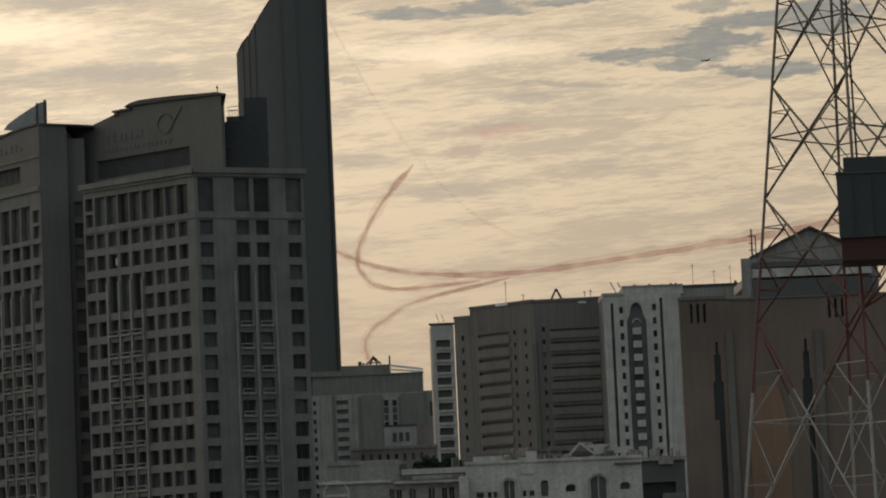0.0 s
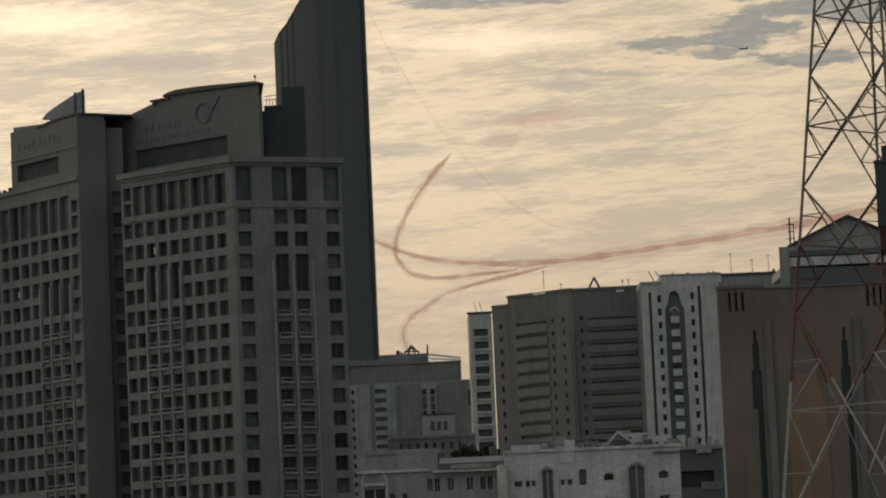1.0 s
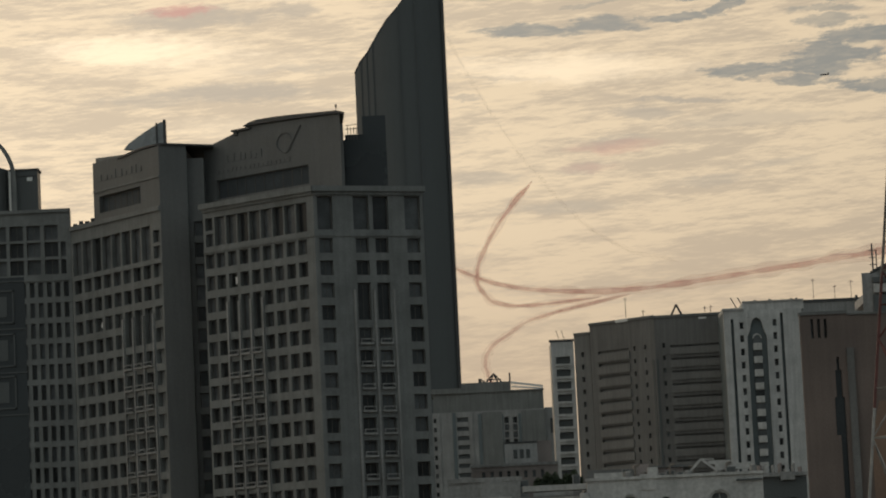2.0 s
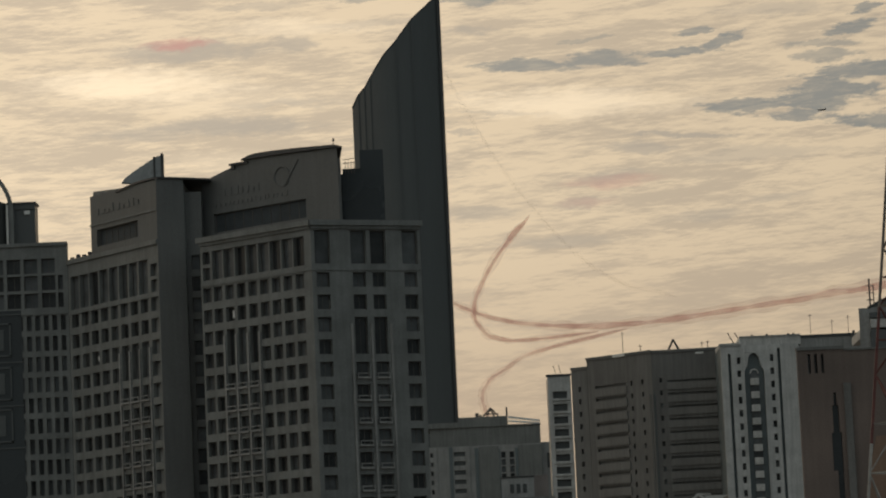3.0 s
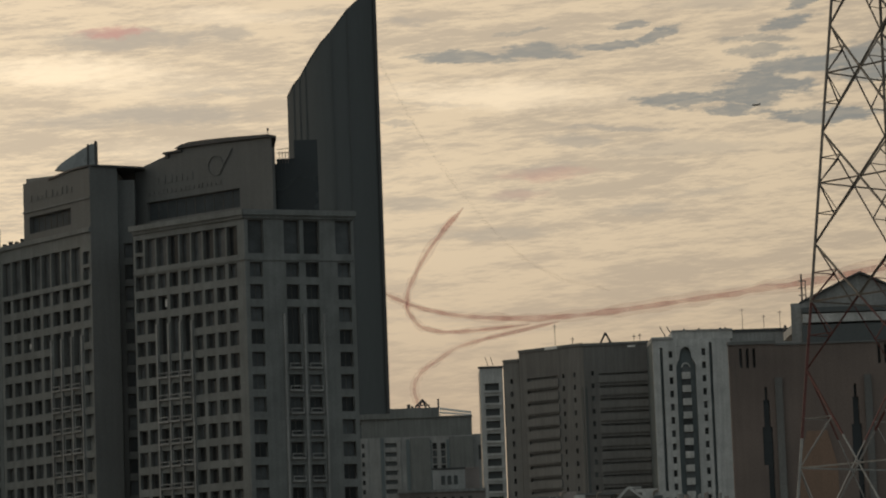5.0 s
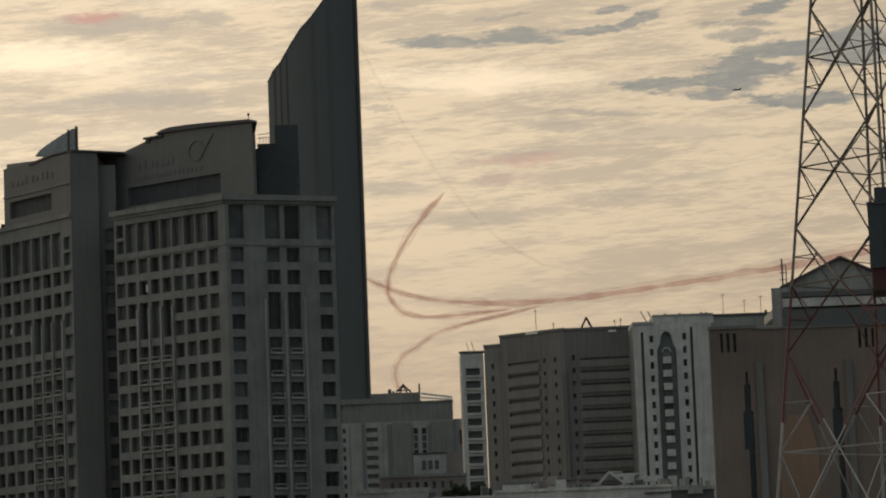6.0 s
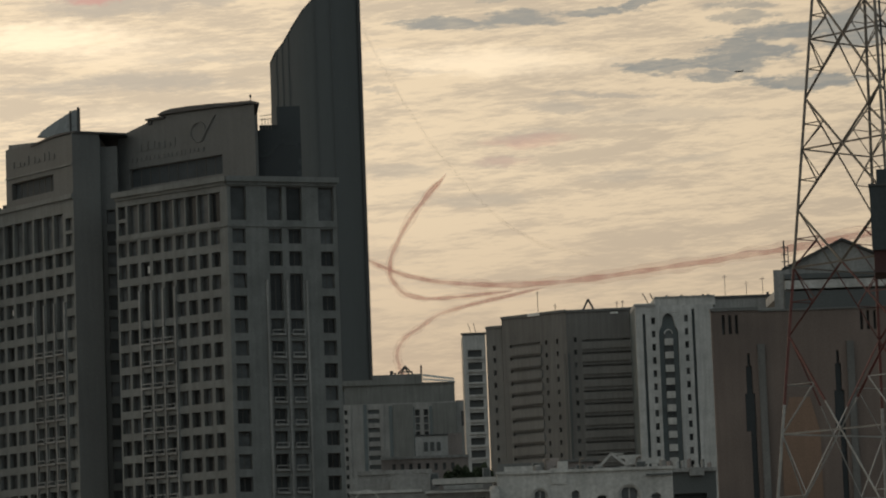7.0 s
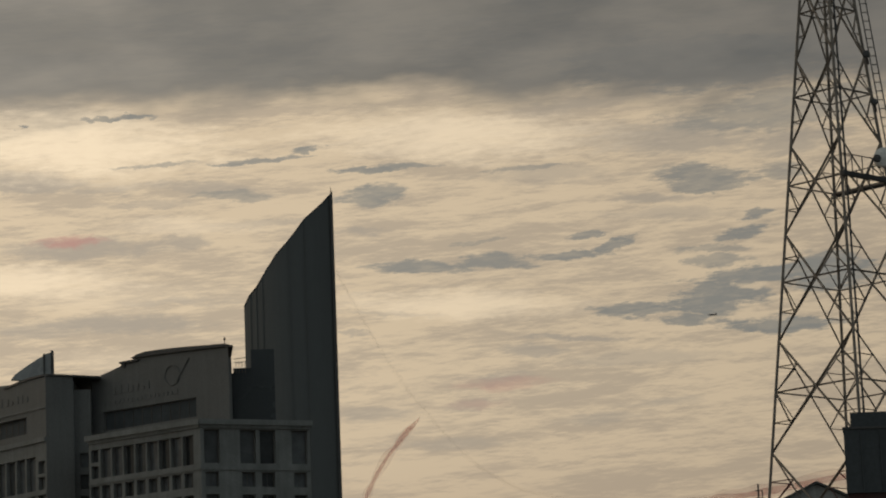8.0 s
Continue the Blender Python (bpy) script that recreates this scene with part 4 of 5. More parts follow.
def brick_hall():
    b = thing("brick_building", (58, 435, STREET), "large red-brown brick building with slender pointed dark windows", "brick building")
    f = Facade((41.3, 420), (78.0, 420), STREET, 41.6, 0.9)
    X = lambda x: x - 41.3
    for x0 in (42.6, 60.0):
        for i in range(3):
            f.hole(X(x0 + 0.2 + 0.83 * i), 38.7, 0.36, 2.4, bars=0)
    for x in (45.75, 56.95, 68.2):
        f.hole(X(x) + 0.25, STREET + 1, 0.75, 40.4, glazed=False)
        f.hole(X(x), 26.4, 1.3, 4.8, glazed=False)
        f.hole(X(x), 31.2, 0.8, 3.4, glazed=False)
        f.hole(X(x), 34.6, 0.34, 1.6, glazed=False)
    f.build(b, BRICK, label="red-brown brick wall")
    part("core", Solid().prism([(41.35, 420.92), (77.9, 420.92), (82, 446), (44.6, 446)], STREET, 41.5), b, BRICK)
    for x in (45.75, 56.95, 68.2):
        part("pointed_window", Solid().box(x - 0.64, x + 0.66, 420.6, 420.85, STREET + 1, 36.1), b, BLACK_GLASS, label="tall pointed dark window")
        part("brick_rib", Solid().box(x + 1.15, x + 2.05, 419.6, 420, STREET, 37.3), b, BROWN, label="raised dark brown rib")
    # lit patch of the wall, painted as an orange overlay
    part("panel", Solid().box(49.4, 54.3, 419.85, 420, STREET, 26).add([(49.4, 419.85, 26), (54.3, 419.85, 26), (53.2, 419.85, 30.5), (50.6, 419.85, 30.5)], [(0, 1, 2, 3)]), b, BRICK_LIT, label="orange-lit patch of brick wall, its light put into the colour")
    part("coping", Solid().box(41.2, 47.2, 419.8, 421, 41.6, 42.0).box(47.2, 78, 419.8, 421, 41.4, 41.62), b, STONE_DARK)
    # penthouse under a shallow gable
    part("penthouse", Solid().prism([(49.9, 424.5), (52, 424.5), (54.4, 446), (52.6, 446)], 41.5, 47.1).prism([(52.0, 426), (67.6, 426), (70.6, 446), (54.4, 446)], 41.5, 47.6), b, PLASTER_GREY)
    part("eaves_slab", Solid().box(51.3, 66.4, 423.6, 446, 44.5, 45.6).box(51.6, 66.2, 424.2, 446, 42.8, 43.3), b, PLASTER, label="pale concrete slab")
    # upper box: the shaded recess under the roof, its shade given as dark colour
    part("dark_band", Solid().box(51.2, 66.5, 423.4, 425, 45.75, 46.4).box(51.2, 66.5, 423.8, 425, 41.6, 44.2), b, CURTAIN_DARK)
    g = Solid()
    g.add([(51.6, 425, 46.3), (66.2, 425, 46.3), (66.2, 425, 47.2), (58.9, 425, 50.6), (51.6, 425, 47.2), (54.1, 446, 46.3), (69.5, 446, 46.3), (69.5, 446, 47.2), (61.8, 446, 50.6), (54.1, 446, 47.2)],
          [(0, 1, 2, 3, 4), (5, 6, 7, 8, 9), (0, 1, 6, 5), (1, 2, 7, 6), (2, 3, 8, 7), (3, 4, 9, 8), (4, 0, 5, 9)])
    part("gable_wall", g, b, PLASTER_GREY)
    r = Solid()
    for x0, z0, x1, z1 in ((51.0, 46.95, 58.9, 50.65), (58.9, 50.65, 66.8, 46.95)):
        r.add([(x0, 424.4, z0), (x1, 424.4, z1), (x1 + 2.9, 446, z1), (x0 + 2.9, 446, z0), (x0, 424.4, z0 + 0.3), (x1, 424.4, z1 + 0.3), (x1 + 2.9, 446, z1 + 0.3), (x0 + 2.9, 446, z0 + 0.3)],
              [(0, 1, 2, 3), (4, 5, 6, 7), (0, 1, 5, 4), (1, 2, 6, 5), (2, 3, 7, 6), (3, 0, 4, 7)])
    part("roof", r, b, DARK_METAL)
    s = Solid().bar((51.6, 426, 46.8), (51.6, 426, 51.0), 0.22)
    for z in (48.3, 49.2, 50.1):
        s.bar((51.2, 426, z), (52.1, 426, z), 0.14)
    s.bar((52.1, 426, 47.6), (52.1, 426, 50.2), 0.14)
    part("aerial", s, b, DARK_METAL)


low_block()
white_slab()
brown_tower()
arch_tower()
brick_hall()


# ---------------------------------------------------------------- the white villa row in front
def villa():
    v = thing("villa", (11, 310, STREET), "white plastered villa with arched windows and flat roof", "villa")
    f = Facade((-3.35, 300), (9.6, 300), STREET, 14.7, 0.45)
    X = lambda x: x + 3.35
    for x in (3.05, 3.7, 4.9, 6.6, 7.75, 8.4):
        f.hole(X(x), 12.7, 0.55 if x not in (4.9, 6.6) else 0.7, 1.25)
        f.hole(X(x), 10.2, 0.55 if x not in (4.9, 6.6) else 0.7, 1.5)
    f.hole(X(-1.9), 10.0, 2.05, 3.3)
    for x in (-0.35, 0.75):
        f.hole(X(x), 11.0, 0.5, 1.7)
    f.build(v, PLASTER_GREY, pale=True)
    part("core", f.core(16, STREET, 14.6), v, PLASTER_GREY)
    g = Facade((9.6, 296), (25.05, 296), STREET, 15.75, 0.45)
    Y = lambda x: x - 9.6
    for x, w in ((10.75, 0.75), (11.6, 0.4), (12.1, 0.4), (14.65, 0.35), (15.3, 0.45)):
        g.hole(Y(x), 12.6, w, 0.55, bars=0)
        g.hole(Y(x), 9.8, w, 1.0, bars=0)
    g.hole(Y(13.35), 9.4, 1.15, 4.75)
    g.hole(Y(21.2), 9.0, 1.6, 5.2)
    g.hole(Y(16.45), 12.5, 0.75, 1.5, bars=0)
    for x in (18.75, 23.55):
        g.hole(Y(x), 12.8, 1.0, 0.75, bars=0)
        g.hole(Y(x), 10.0, 0.9, 1.4)
    g.build(v, PLASTER, pale=True)
    part("core", g.core(18, STREET, 15.65), v, PLASTER_GREY)
    # arched heads close the square openings
    for fac, u, z, w in ([(f, X(x), 13.95, 0.55 if x not in (4.9, 6.6) else 0.7) for x in (3.05, 3.7, 4.9, 6.6, 7.75, 8.4)]
                         + [(g, Y(13.35), 14.15, 1.15), (g, Y(21.2), 14.2, 1.6), (g, Y(16.45), 14.0, 0.75), (g, Y(18.75), 13.55, 1.0), (g, Y(23.55), 13.55, 1.0)]):
        s, r, n = Solid(), w / 2 + 0.004, 8
        for i in range(n):
            a0, a1 = np.pi * i / n, np.pi * (i + 1) / n
            pts = []
            for a in (a0, a1):
                p = fac.at(u - r * np.cos(a), 0.012)
                pts.append((p.x, p.y, z - r + r * np.sin(a)))
            q0, q1 = fac.at(u - r * np.cos(a1), 0.012), fac.at(u - r * np.cos(a0), 0.012)
            s.add(pts + [(q0.x, q0.y, z + 0.02), (q1.x, q1.y, z + 0.02)], [(0, 1, 2, 3)])
            s.add([(p[0], p[1], p[2]) for p in pts] + [(pts[1][0], pts[1][1] + 0.4, pts[1][2]), (pts[0][0], pts[0][1] + 0.4, pts[0][2])], [(0, 1, 2, 3)])
        part("arch_head", s, v, PLASTER if fac is g else PLASTER_GREY)
    for fac, u, z, w in ((g, Y(13.35), 14.15, 1.15), (g, Y(21.2), 14.2, 1.6), (f, X(-1.9), 14.6, 1.7)):
        s, n = Solid(), 12
        for i in range(n):
            a0, a1 = np.pi * i / n, np.pi * (i + 1) / n
            p, q = (fac.at(u - (w / 2 + 0.25) * np.cos(a), 0.06) for a in (a0, a1))
            s.bar((p.x, p.y, z - w / 2 + (w / 2 + 0.25) * np.sin(a0)), (q.x, q.y, z - w / 2 + (w / 2 + 0.25) * np.sin(a1)), 0.2)
        for sg in (-1, 1):
            p = fac.at(u + sg * (w / 2 + 0.25), 0.06)
            s.bar((p.x, p.y, 9), (p.x, p.y, z - w / 2), 0.2)
        part("arch_moulding", s, v, PLASTER)
    part("tympanum", Solid().prism([(-3.1, 299.85), (-0.7, 299.85), (-0.7, 300), (-3.1, 300)], 13.45, 13.7), v, PLASTER)
    s = Solid()
    s.box(4.0, 9.9, 298.8, 301, 15.1, 15.6).box(3.3, 9.4, 299.2, 301, 14.35, 14.55).box(-3.45, 3.0, 299.7, 300.4, 14.55, 14.8)
    part("cornice", s, v, PLASTER)
    s = Solid().box(8.95, 9.75, 295.4, 296.6, STREET, 14.3)
    n = 8
    s.prism([(9.35 + 0.42 * np.cos(a), 295.9 + 0.42 * np.sin(a)) for a in np.linspace(0, 2 * np.pi, n + 1)[:-1]], 14.3, 14.6)
    part("corner_pier", s, v, PLASTER)
    part("lintel", Solid().box(22.7, 24.95, 295.75, 296, 15.05, 15.2), v, CURTAIN_DARK)
    s = Solid().box(9.5, 25.15, 295.8, 296.3, 15.6, 15.85).box(10.3, 12.8, 296.3, 297, 15.6, 16.3).box(14.3, 15.7, 295.9, 296.4, 14.6, 16.0).box(15.0, 15.9, 296.2, 297, 15.8, 16.6)
    part("parapet", s, v, PLASTER)
    s = Solid().bar((18.8, 300, 16.1), (20.0, 300, 17.35), 0.24).bar((20.0, 300, 17.35), (21.4, 300, 16.2), 0.24).bar((20.0, 300, 17.3), (21.2, 302, 17.4), 0.2).box(21.2, 24.4, 299.8, 300.2, 16.3, 16.85).box(20.6, 22.6, 299.9, 300.1, 16.85, 17.15)
    s.prism([(18.9, 300.05), (21.4, 300.05), (21.4, 300.15), (18.9, 300.15)], 15.65, [16.1, 16.2, 16.2, 16.1])
    part("pediment", s, v, PLASTER)
    part("roof_room", Solid().box(12.6, 18.6, 304, 309, 15.6, 16.95).box(14, 15.4, 301, 303, 15.6, 17.2), v, PINK)
    part("roof_slab", Solid().box(15.6, 19.4, 303.7, 309, 16.95, 17.15), v, STONE_DARK)
    part("roof_upstand", Solid().box(9.8, 14.0, 300.5, 301, 15.6, 16.8), v, STONE_DARK)
    for x, y, w, h in ((13.2, 299, 0.7, 1.5), (17.2, 300, 0.8, 1.1), (18.0, 299, 0.6, 0.8), (22.5, 299, 0.9, 1.2), (24.4, 299, 0.5, 0.9), (8.9, 303, 0.7, 1.4), (4.2, 303, 0.8, 1.0), (16.4, 298.5, 0.5, 0.7)):
        tank = thing("roof_unit", (x, y, 15.65), "small grey cooling unit on the villa roof", "cooling unit", "cooling units on the roof")
        part("case", Solid().box(x - w / 2, x + w / 2, y - 0.3, y + 0.3, 14.6 if x < 9.6 else 15.65, 15.65 + h * 0.7), tank, PLASTER_GREY)
        part("grille", Solid().box(x - w / 2 + 0.08, x + w / 2 - 0.08, y - 0.33, y - 0.3, 15.75, 15.6 + h * 0.7), tank, CURTAIN_DARK)
    part("roof_block", Solid().box(-3.2, 0.2, 303, 312, 14.6, 15.6).box(-2.6, -1.6, 303.5, 305, 15.6, 16.1).box(0.4, 3.8, 300.6, 308, 14.6, 16.2).box(1.2, 2.2, 301, 303, 16.2, 16.6), v, PLASTER_GREY)


def roof_clutter():
    """Loose things left on the villa's roof."""
    rnd = random.Random(21)
    for i in range(16):
        x, y = 10.2 + 14.4 * (i + rnd.random() * 0.8) / 16, rnd.uniform(297.5, 303)
        z = 15.65
        if i % 3 == 0:
            t = thing("water_tank", (x, y, z), "small pale plastic water tank on the roof", "water tank", "tanks on the roof")
            r, h = rnd.uniform(0.3, 0.5), rnd.uniform(0.6, 0.95)
            ring = [(x + r * np.cos(a), y + r * np.sin(a)) for a in np.linspace(0, 2 * np.pi, 13)[:-1]]
            part("drum", Solid().prism(ring, z + 0.02, z + h), t, PLASTER_GREY)
            part("lid", Solid().prism([(x + (px - x) * 0.6, y + (py - y) * 0.6) for px, py in ring], z + h, z + h + 0.1), t, PLASTER)
        elif i % 3 == 1:
            t = thing("roof_pipe", (x, y, z), "bent grey vent pipe on the roof", "pipe", "pipes on the roof")
            h = rnd.uniform(0.7, 1.2)
            part("riser", Solid().bar((x, y, z), (x, y, z + h), 0.14, sides=8), t, STEEL)
            part("elbow", Solid().bar((x, y, z + h), (x + rnd.choice((-0.4, 0.4)), y, z + h + 0.1), 0.16, sides=8), t, STEEL)
        else:
            t = thing("roof_crate", (x, y, z), "weathered brown crate lying on the roof", "crate", "crates on the roof")
            w, h = rnd.uniform(0.5, 1.1), rnd.uniform(0.35, 0.8)
            part("case", Solid().box(x - w / 2, x + w / 2, y - 0.3, y + 0.3, z, z + h), t, PINK)
            part("lid", Solid().box(x - w / 2 - 0.05, x + w / 2 + 0.05, y - 0.35, y + 0.35, z + h, z + h + 0.06), t, STONE_DARK)


def hedge():
    h = thing("hedge", (7.3, 304, 14.6), "dense dark green hedge on the roof terrace", "hedge")
    part("planter", Solid().box(5.0, 9.4, 303.2, 304.8, 14.6, 15.75), h, PLASTER)
    rnd = random.Random(3)
    s = Solid()
    for i in range(2600):
        x = rnd.uniform(5.1, 9.5)
        top = 16.75 + 0.25 * np.sin(x * 3.1) + 0.2 * np.sin(x * 7.3) - (0.9 if x < 5.6 else 0) * (5.6 - x)
        p = Vector((x, rnd.uniform(303.2, 304.8), rnd.uniform(15.55, top)))
        a = Vector((rnd.gauss(0, 1), rnd.gauss(0, 1), rnd.gauss(0, 1))).normalized() * rnd.uniform(0.1, 0.2)
        c = a.orthogonal().normalized() * rnd.uniform(0.05, 0.1)
        s.add([p - a, p + c, p + a, p - c], [(0, 1, 2, 3)])
    part("leaves", s, h, LEAF)
    s = Solid()
    for i in range(8):
        s.bar((5.5 + i * 0.5, 304, 15.65), (5.4 + i * 0.52, 304, 16.45), 0.06)
    part("stems", s, h, BARK)


def side_house():
    b = thing("house", (31, 340, STREET), "dark grey house with shaded openings beside the villa", "house")
    f = Facade((27.6, 330), (32.2, 330), STREET, 17.0, 1.2)
    f.hole(2.0, 13.3, 3.2, 1.6, glazed=False)
    f.hole(2.0, 9.6, 3.2, 2.0, glazed=False)
    f.build(b, CURTAIN_DARK)
    part("core", f.core(12, STREET, 16.9), b, BLACK_GLASS)
    part("roof_edge", Solid().box(27.4, 32.3, 329.4, 331, 17.0, 17.35).box(29.6, 31.0, 329.2, 330, 16.6, 17.4), b, PLASTER_GREY)
    part("shade_slab", Solid().box(29.9, 32.0, 329.8, 331, 13.0, 13.8), b, GREY_RENDER)
    rnd = random.Random(12)
    for i in range(7):      # water tanks and lumps of masonry along the roof
        x, w, h = 27.7 + 0.66 * i, rnd.uniform(0.4, 0.8), rnd.uniform(0.4, 1.15)
        ring = [(x + w / 2 * np.cos(a), 330.5 + 0.4 * np.sin(a)) for a in np.linspace(0.3, 6.58, 8)[:-1]]
        part("roof_block", Solid().prism(ring, 17.35, [17.35 + h * rnd.uniform(0.7, 1.0) for _ in ring]), b, (PINK, PLASTER, PLASTER_GREY)[i % 3])


def middle_houses():
    b = thing("house", (6, 610, STREET), "low dusty pink house with a row of small windows", "house")
    f = Facade((-1.0, 600), (14.5, 600), STREET, 35.2, 0.5)
    for i in range(8):
        f.hole(2.2 + 1.5 * i, 32.9, 0.6, 1.3, bars=0)
    f.build(b, PINK)
    part("core", f.core(14, STREET, 35.1), b, PINK)
    part("coping", Solid().box(-1.2, 14.6, 599.7, 600.3, 35.0, 35.5), b, PLASTER_GREY)
    part("upper_room", Solid().box(10.9, 13.6, 604, 612, STREET, 39.6), b, PINK)
    s = thing("rooftop_sign", (8, 603, 35), "white rooftop sign box with dark letters", "sign")
    part("box", Solid().box(5.2, 11.0, 603, 604, 35.3, 39.2), s, WHITE_TILE)
    part("top_rail", Solid().box(5.1, 11.1, 602.9, 604.1, 39.2, 39.5), s, DARK_METAL)
    part("bottom_rail", Solid().box(5.1, 11.1, 602.9, 604.1, 35.2, 35.5), s, DARK_METAL)
    for i in range(3):
        part("letter_bar", Solid().box(6.7 + 1.15 * i, 7.4 + 1.15 * i, 602.85, 603, 36.5, 38.1), s, CURTAIN_DARK)
    w = thing("house", (2, 420, STREET), "grey plaster house behind the villa", "house")
    part("body", Solid().box(-3.5, 5.2, 400, 412, STREET, 21.8), w, PLASTER_GREY)
    part("parapet", Solid().box(-3.6, 5.3, 399.8, 400.2, 21.6, 22.1), w, PLASTER_GREY)


villa()
roof_clutter()
hedge()
side_house()
middle_houses()

# ---------------------------------------------------------------- lattice telecom mast
AXIS = (27.14, 180.0)
NODES = [-14.0, -5.8, 4.4, 16.4, 23.2, 29.3, 35.2, 40.1, 45.0, 49.5, 53.5, 57.0]


def reach(z):
    return 4.48 - (z - 23.0) * 0.118


def leg_at(i, z):
    a = radians(180 + 90 * i - 3.6)
    return Vector((AXIS[0] + reach(z) * np.cos(a), AXIS[1] + reach(z) * np.sin(a), z))


def band(z):
    return WHITE_PAINT if z < 12.7 else RED_PAINT if z < 20.0 else STEEL


def lattice_mast():
    m = thing("lattice_mast", (*AXIS, STREET), "tall four-legged steel lattice mast in red and white bands", "telecom mast")
    cuts = sorted(NODES + [12.7, 20.0])
    for i in range(4):
        for z0, z1 in zip(cuts, cuts[1:]):
            part("leg", Solid().bar(leg_at(i, z0), leg_at(i, z1), 0.17), m, band((z0 + z1) / 2))
    for i in range(4):
        j = (i + 1) % 4
        for z0, z1 in zip(NODES, NODES[1:]):
            a0, a1, b0, b1 = leg_at(i, z0), leg_at(i, z1), leg_at(j, z0), leg_at(j, z1)
            wa, wb = (a0 - b0).length, (a1 - b1).length
            k = wa / (wa + wb)
            x = a0.lerp(b1, k)
            for p, q in ((a0, b1), (b0, a1)):
                mats = [band(z0 + 0.5), band(z1 - 0.5)]
                edge = next((c for c in (12.7, 20.0) if z0 < c < z1), None)
                if edge is None:
                    part("brace", Solid().angle_bar(p, q, 0.095 if z0 > 12 else 0.075), m, band((z0 + z1) / 2))
                else:
                    c = p.lerp(q, (edge - z0) / (z1 - z0))
                    part("brace", Solid().angle_bar(p, c, 0.075), m, mats[0])
                    part("brace", Solid().angle_bar(c, q, 0.095), m, mats[1])
            zc = x.z
            part("strut", Solid().angle_bar(leg_at(i, zc), leg_at(j, zc), 0.085), m, band(zc))
            # short secondary members by the legs
            s = Solid()
            for L, lo, hi in ((i, a0, b1), (j, b0, a1), (i, a1, b0), (j, b1, a0)):
                mid = lo.lerp(x, 0.5) if lo in (a0, b0) else lo.lerp(x, 0.5)
                s.angle_bar(leg_at(L, mid.z), mid, 0.05)
                s.angle_bar(leg_at(L, zc), mid, 0.06)
            tagged(part("secondary_bracing", s, m, band((z0 + z1) / 2)), kind="stuff")
    # cable run and ladder on the near and far legs
    s = Solid().bar(leg_at(1, 21) + Vector((0.28, 0.25, 0)), leg_at(1, 57) + Vector((0.28, 0.25, 0)), 0.12)
    part("cable_run", s, m, DARK_METAL)
    lad = Solid()
    for dx in (0.25, 0.6):
        lad.bar(leg_at(2, 30) + Vector((dx, -0.2, 0)), leg_at(2, 57) + Vector((dx, -0.2, 0)), 0.07)
    for k in range(54):
        p = leg_at(2, 30 + k * 0.5)
        lad.bar(p + Vector((0.25, -0.2, 0)), p + Vector((0.6, -0.2, 0)), 0.05)
    part("ladder", lad, m, DARK_METAL)
    # dark work platform
    deck = Solid()
    p = [leg_at(k, 37.9) for k in range(4)]
    c = sum(p, Vector()) / 4
    q = [c + (v - c) * 1.12 for v in p]
    for a, b in ((q[1], q[2]), (q[2], q[3])):
        deck.bar(a, b, 0.3)
        for k in range(6):
            r = a.lerp(b, k / 5)
            deck.bar(r, r + Vector((0, 0, 1.1)), 0.06)
        deck.bar(a + Vector((0, 0, 1.1)), b + Vector((0, 0, 1.1)), 0.06)
    part("work_platform", deck, m, DARK_METAL, label="dark work platform with rails")
    return m


def dish(at, r, mat, label):
    d = thing("dish_antenna", at, label, "antenna", "antennas on the mast")
    s, n = Solid(), 16
    rings = [(0.0, 0.25), (0.55, 0.2), (0.9, 0.08), (1.0, -0.1), (1.0, -0.35)]
    verts = [(at[0] + r * k * np.cos(a), at[1] - r * e, at[2] + r * k * np.sin(a)) for k, e in rings for a in np.linspace(0, 2 * np.pi, n + 1)[:-1]]
    faces = [(i * n + j, i * n + (j + 1) % n, (i + 1) * n + (j + 1) % n, (i + 1) * n + j) for i in range(len(rings) - 1) for j in range(n)]
    faces.append(tuple((len(rings) - 1) * n + j for j in range(n)))
    part("reflector", s.add(verts, faces), d, mat)
    part("mount", Solid().bar((at[0], at[1] + 0.3 * r, at[2]), (at[0] + 0.3, at[1] + 1.4, at[2] - 0.2), 0.12), d, DARK_METAL)


def cabins():
    c = thing("equipment_cabin", (28.6, 173.5, 18.6), "dark steel equipment cabin carried on the mast", "equipment cabin")
    part("body", Solid().prism([(25.35, 171.6), (31.8, 171.6), (32.3, 174.6), (25.85, 174.6)], 19.9, 23.2), c, BLACK_GLASS)
    part("rear_box", Solid().prism([(26.2, 174.65), (31.8, 174.65), (31.9, 175.2), (26.3, 175.2)], 19.9, 24.5), c, BLACK_GLASS)
    s = Solid()
    for i in range(6):
        s.box(26.2 + i, 26.28 + i, 171.52, 171.6, 20.0, 23.1)
    part("cladding_seam", s, c, BLACK_GLASS)
    part("roof_edge", Solid().prism([(25.29, 171.5), (31.9, 171.5), (32.4, 174.64), (25.81, 174.64)], 23.2, 23.32), c, DARK_METAL)
    part("base_frame", Solid().prism([(25.45, 171.8), (31.6, 171.8), (32.1, 175.2), (25.95, 175.2)], 18.75, 19.9), c, RED_DARK, label="dark red base frame")
    s = Solid()
    for x in (26.6, 28.8, 31.0):
        s.bar((x, 173.5, 18.8), (27.0, 175.5, 16.6), 0.12)
    part("bracket", s, c, RED_PAINT)


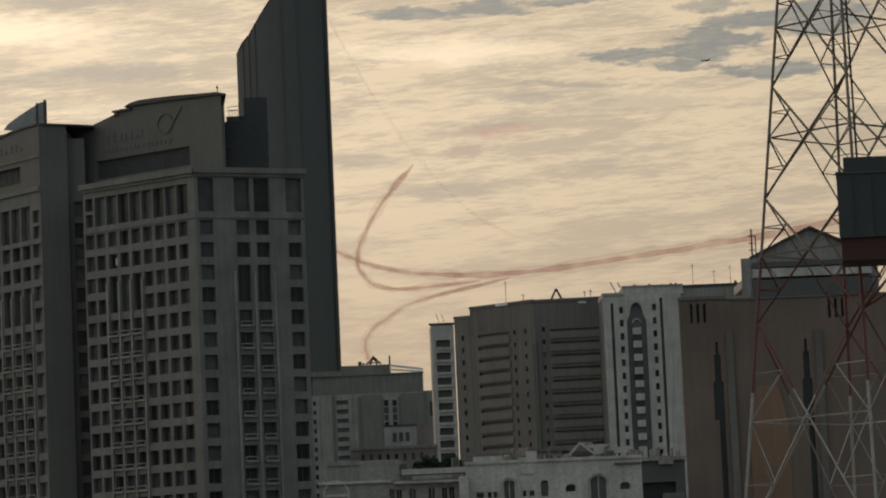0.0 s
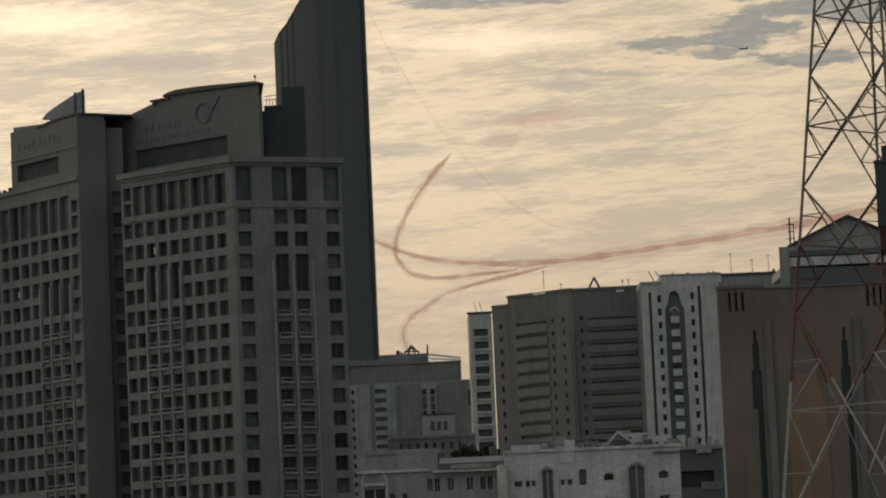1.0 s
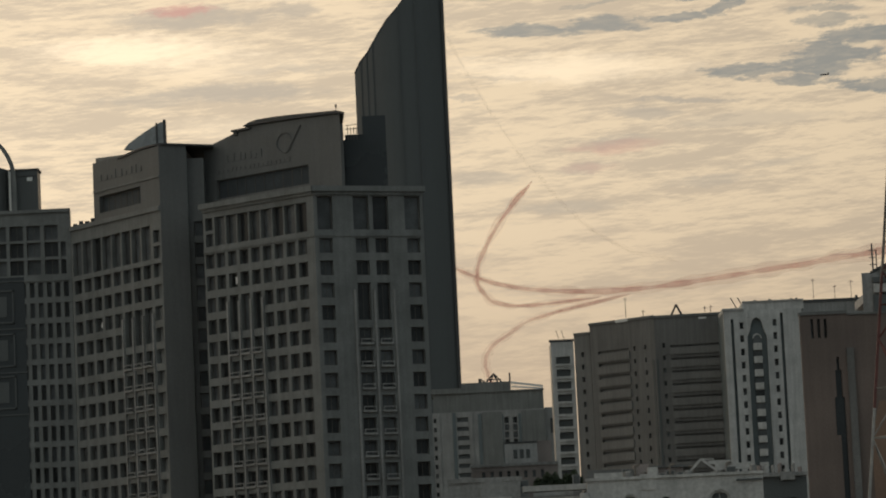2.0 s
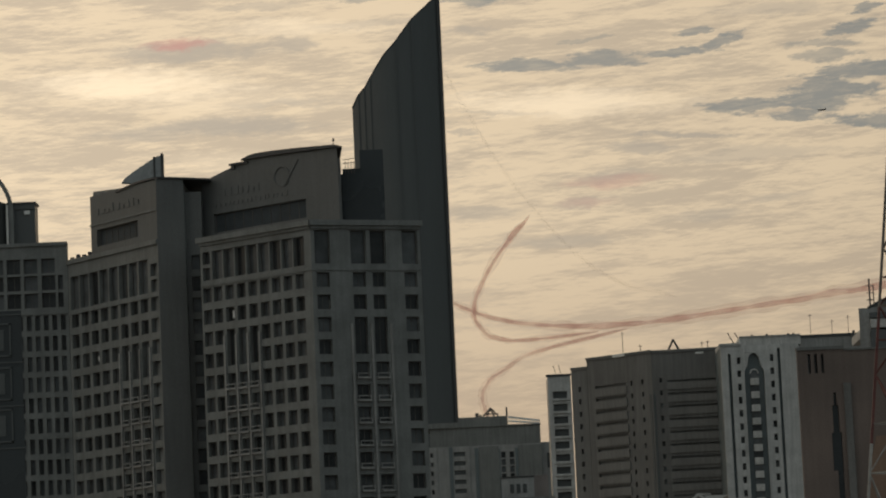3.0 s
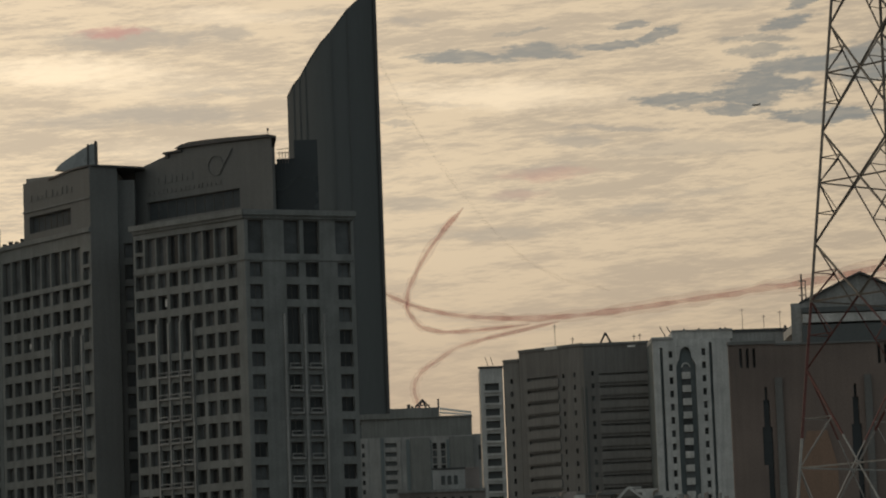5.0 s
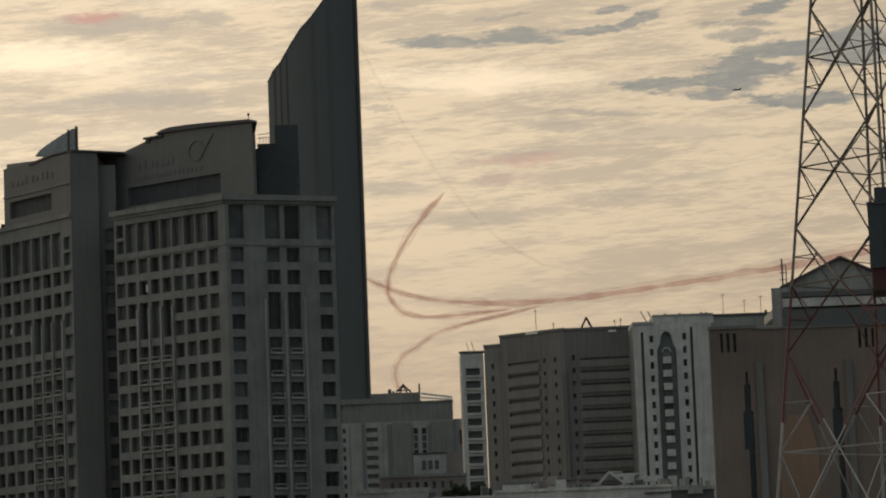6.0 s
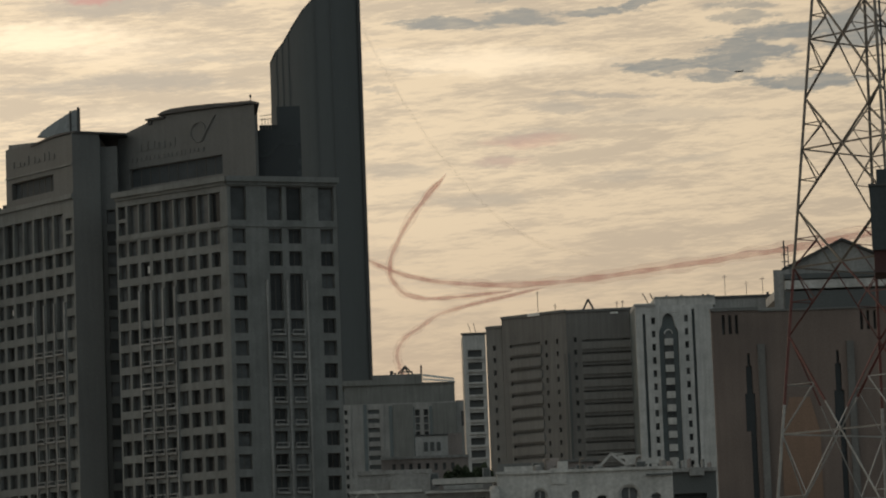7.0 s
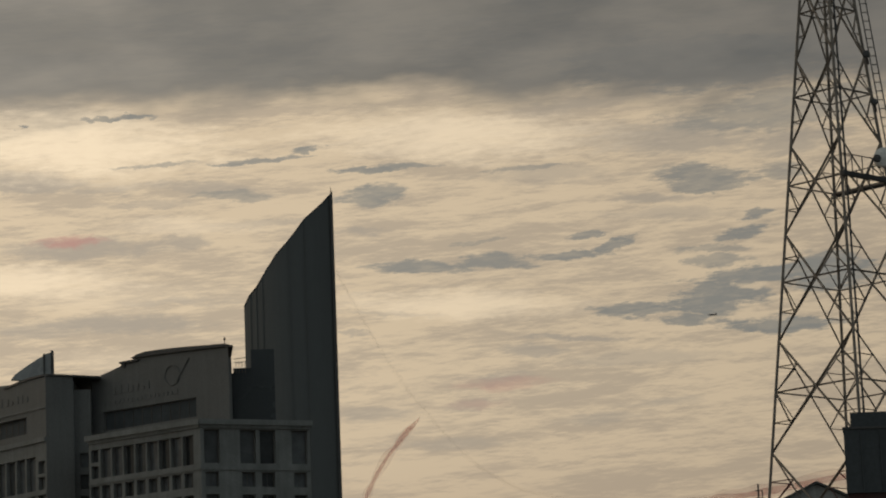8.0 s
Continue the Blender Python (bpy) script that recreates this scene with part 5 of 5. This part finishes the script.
lattice_mast()
cabins()
dish((29.2, 176.6, 38.6), 0.55, DISH_WHITE, "white drum dish antenna on the mast platform")
dish((28.8, 176.4, 38.5), 0.22, DARK_METAL, "small dark dish antenna on the mast platform")
dish((28.9, 178.4, 44.8), 0.22, DARK_METAL, "small dark dish antenna near the ladder")
dish((29.1, 178.0, 42.0), 0.2, DARK_METAL, "small dark dish antenna near the ladder")

# ---------------------------------------------------------------- display smoke and jet, far out over the city
FAR = 4500.0


def curve_through(points, steps=7):
    """A smooth run through plan-and-height points (Catmull-Rom)."""
    p = [2 * np.array(points[0]) - np.array(points[1])] + [np.array(q, float) for q in points] + [2 * np.array(points[-1]) - np.array(points[-2])]
    out = []
    for a, b, c, d in zip(p, p[1:], p[2:], p[3:]):
        for k in range(steps):
            t = k / steps
            out.append(0.5 * (2 * b + (c - a) * t + (2 * a - 5 * b + 4 * c - d) * t * t + (3 * b - a - 3 * c + d) * t ** 3))
    return out + [p[-2]]


def trail(points, r0, r1, core, veil, label, seed):
    t = thing("smoke_trail", (points[0][0], FAR, points[0][1]), label, "smoke trail", "display smoke trails")
    rnd = random.Random(seed)
    path = curve_through(points)
    n, sides = len(path), 8
    for name, k, mat in (("core", 0.6, core), ("veil", 1.3, veil)):
        verts, faces = [], []
        for i, c in enumerate(path):
            r = (r0 + (r1 - r0) * i / n) * k * (0.85 + 0.5 * noise.noise((i * 0.45, seed, k)))
            r *= min(1.0, 0.15 + i / 3, 0.15 + (n - 1 - i) / 3)
            d = path[min(i + 1, n - 1)] - path[max(i - 1, 0)]
            d = d / np.linalg.norm(d)
            wob = 1.6 * noise.noise((i * 0.23, seed + 5, 0))
            for j in range(sides):
                a = 2 * np.pi * j / sides
                s = r * np.sin(a) * (1 + 0.25 * noise.noise((i * 0.5, j * 0.9, seed)))
                verts.append((c[0] - d[1] * (s + wob), FAR + r * np.cos(a), c[1] + d[0] * (s + wob)))
        for i in range(n - 1):
            faces += [(i * sides + j, i * sides + (j + 1) % sides, (i + 1) * sides + (j + 1) % sides, (i + 1) * sides + j) for j in range(sides)]
        s = Solid().add(verts, faces)
        ob = part(name, s, t, mat)
        for poly in ob.data.polygons:
            poly.use_smooth = True


trail([(786, 562), (663, 545), (555, 528), (478, 519), (401, 510), (286, 497), (218, 492), (141, 493), (66, 502), (20, 515), (-24, 537)],
      10.0, 4.0, SMOKE_CORE, SMOKE_VEIL, "long drifting trail of thin red smoke", 1)
trail([(178, 484), (102, 478), (56, 478), (27, 489), (14, 509), (14, 528), (30, 566), (62, 611), (93, 646)],
      4.0, 5.0, SMOKE_CORE, SMOKE_VEIL, "curling trail of red smoke turning upward", 2)
trail([(217, 486), (140, 471), (86, 458), (40, 433), (22, 414), (19, 395), (26, 374), (44, 348)],
      3.5, 6.0, SMOKE_CORE, SMOKE_VEIL, "curling trail of red smoke sinking behind a roof", 3)
trail([(-19, 865), (8, 806), (44, 739), (87, 672), (131, 616), (175, 572), (227, 543), (288, 526)],
      2.5, 3.5, SMOKE_OLD, SMOKE_OLD, "faint old trail of thinned smoke", 4)


def jet():
    j = thing("display_jet", (496, FAR, 772), "tiny dark jet aircraft flying against the clouds", "jet aircraft")
    x, z = 496.0, 772.0
    s = Solid()
    for a, b, r0, r1 in ((-6, -3, 0.3, 0.9), (-3, 3, 0.9, 0.9), (3, 6, 0.9, 0.5)):
        s.bar((x + a, FAR, z), (x + b, FAR, z), r0 * 2, sides=8, w2=r1 * 2)
    part("fuselage", s, j, DARK_METAL)
    part("wing", Solid().add([(x - 1, FAR - 5, z - 1.2), (x + 1, FAR - 5, z - 1.2), (x + 2, FAR + 5, z + 1.2), (x - 2.5, FAR, z), (x - 1, FAR + 5, z + 1.2), (x + 2.2, FAR, z + 0.3)], [(0, 1, 5, 3), (3, 5, 2, 4)]), j, DARK_METAL)
    part("tail", Solid().prism([(x + 3.5, FAR - 0.15), (x + 6, FAR - 0.15), (x + 6, FAR + 0.15), (x + 3.5, FAR + 0.15)], z, [z + 0.8, z + 2.8, z + 2.8, z + 0.8]), j, DARK_METAL)


jet()
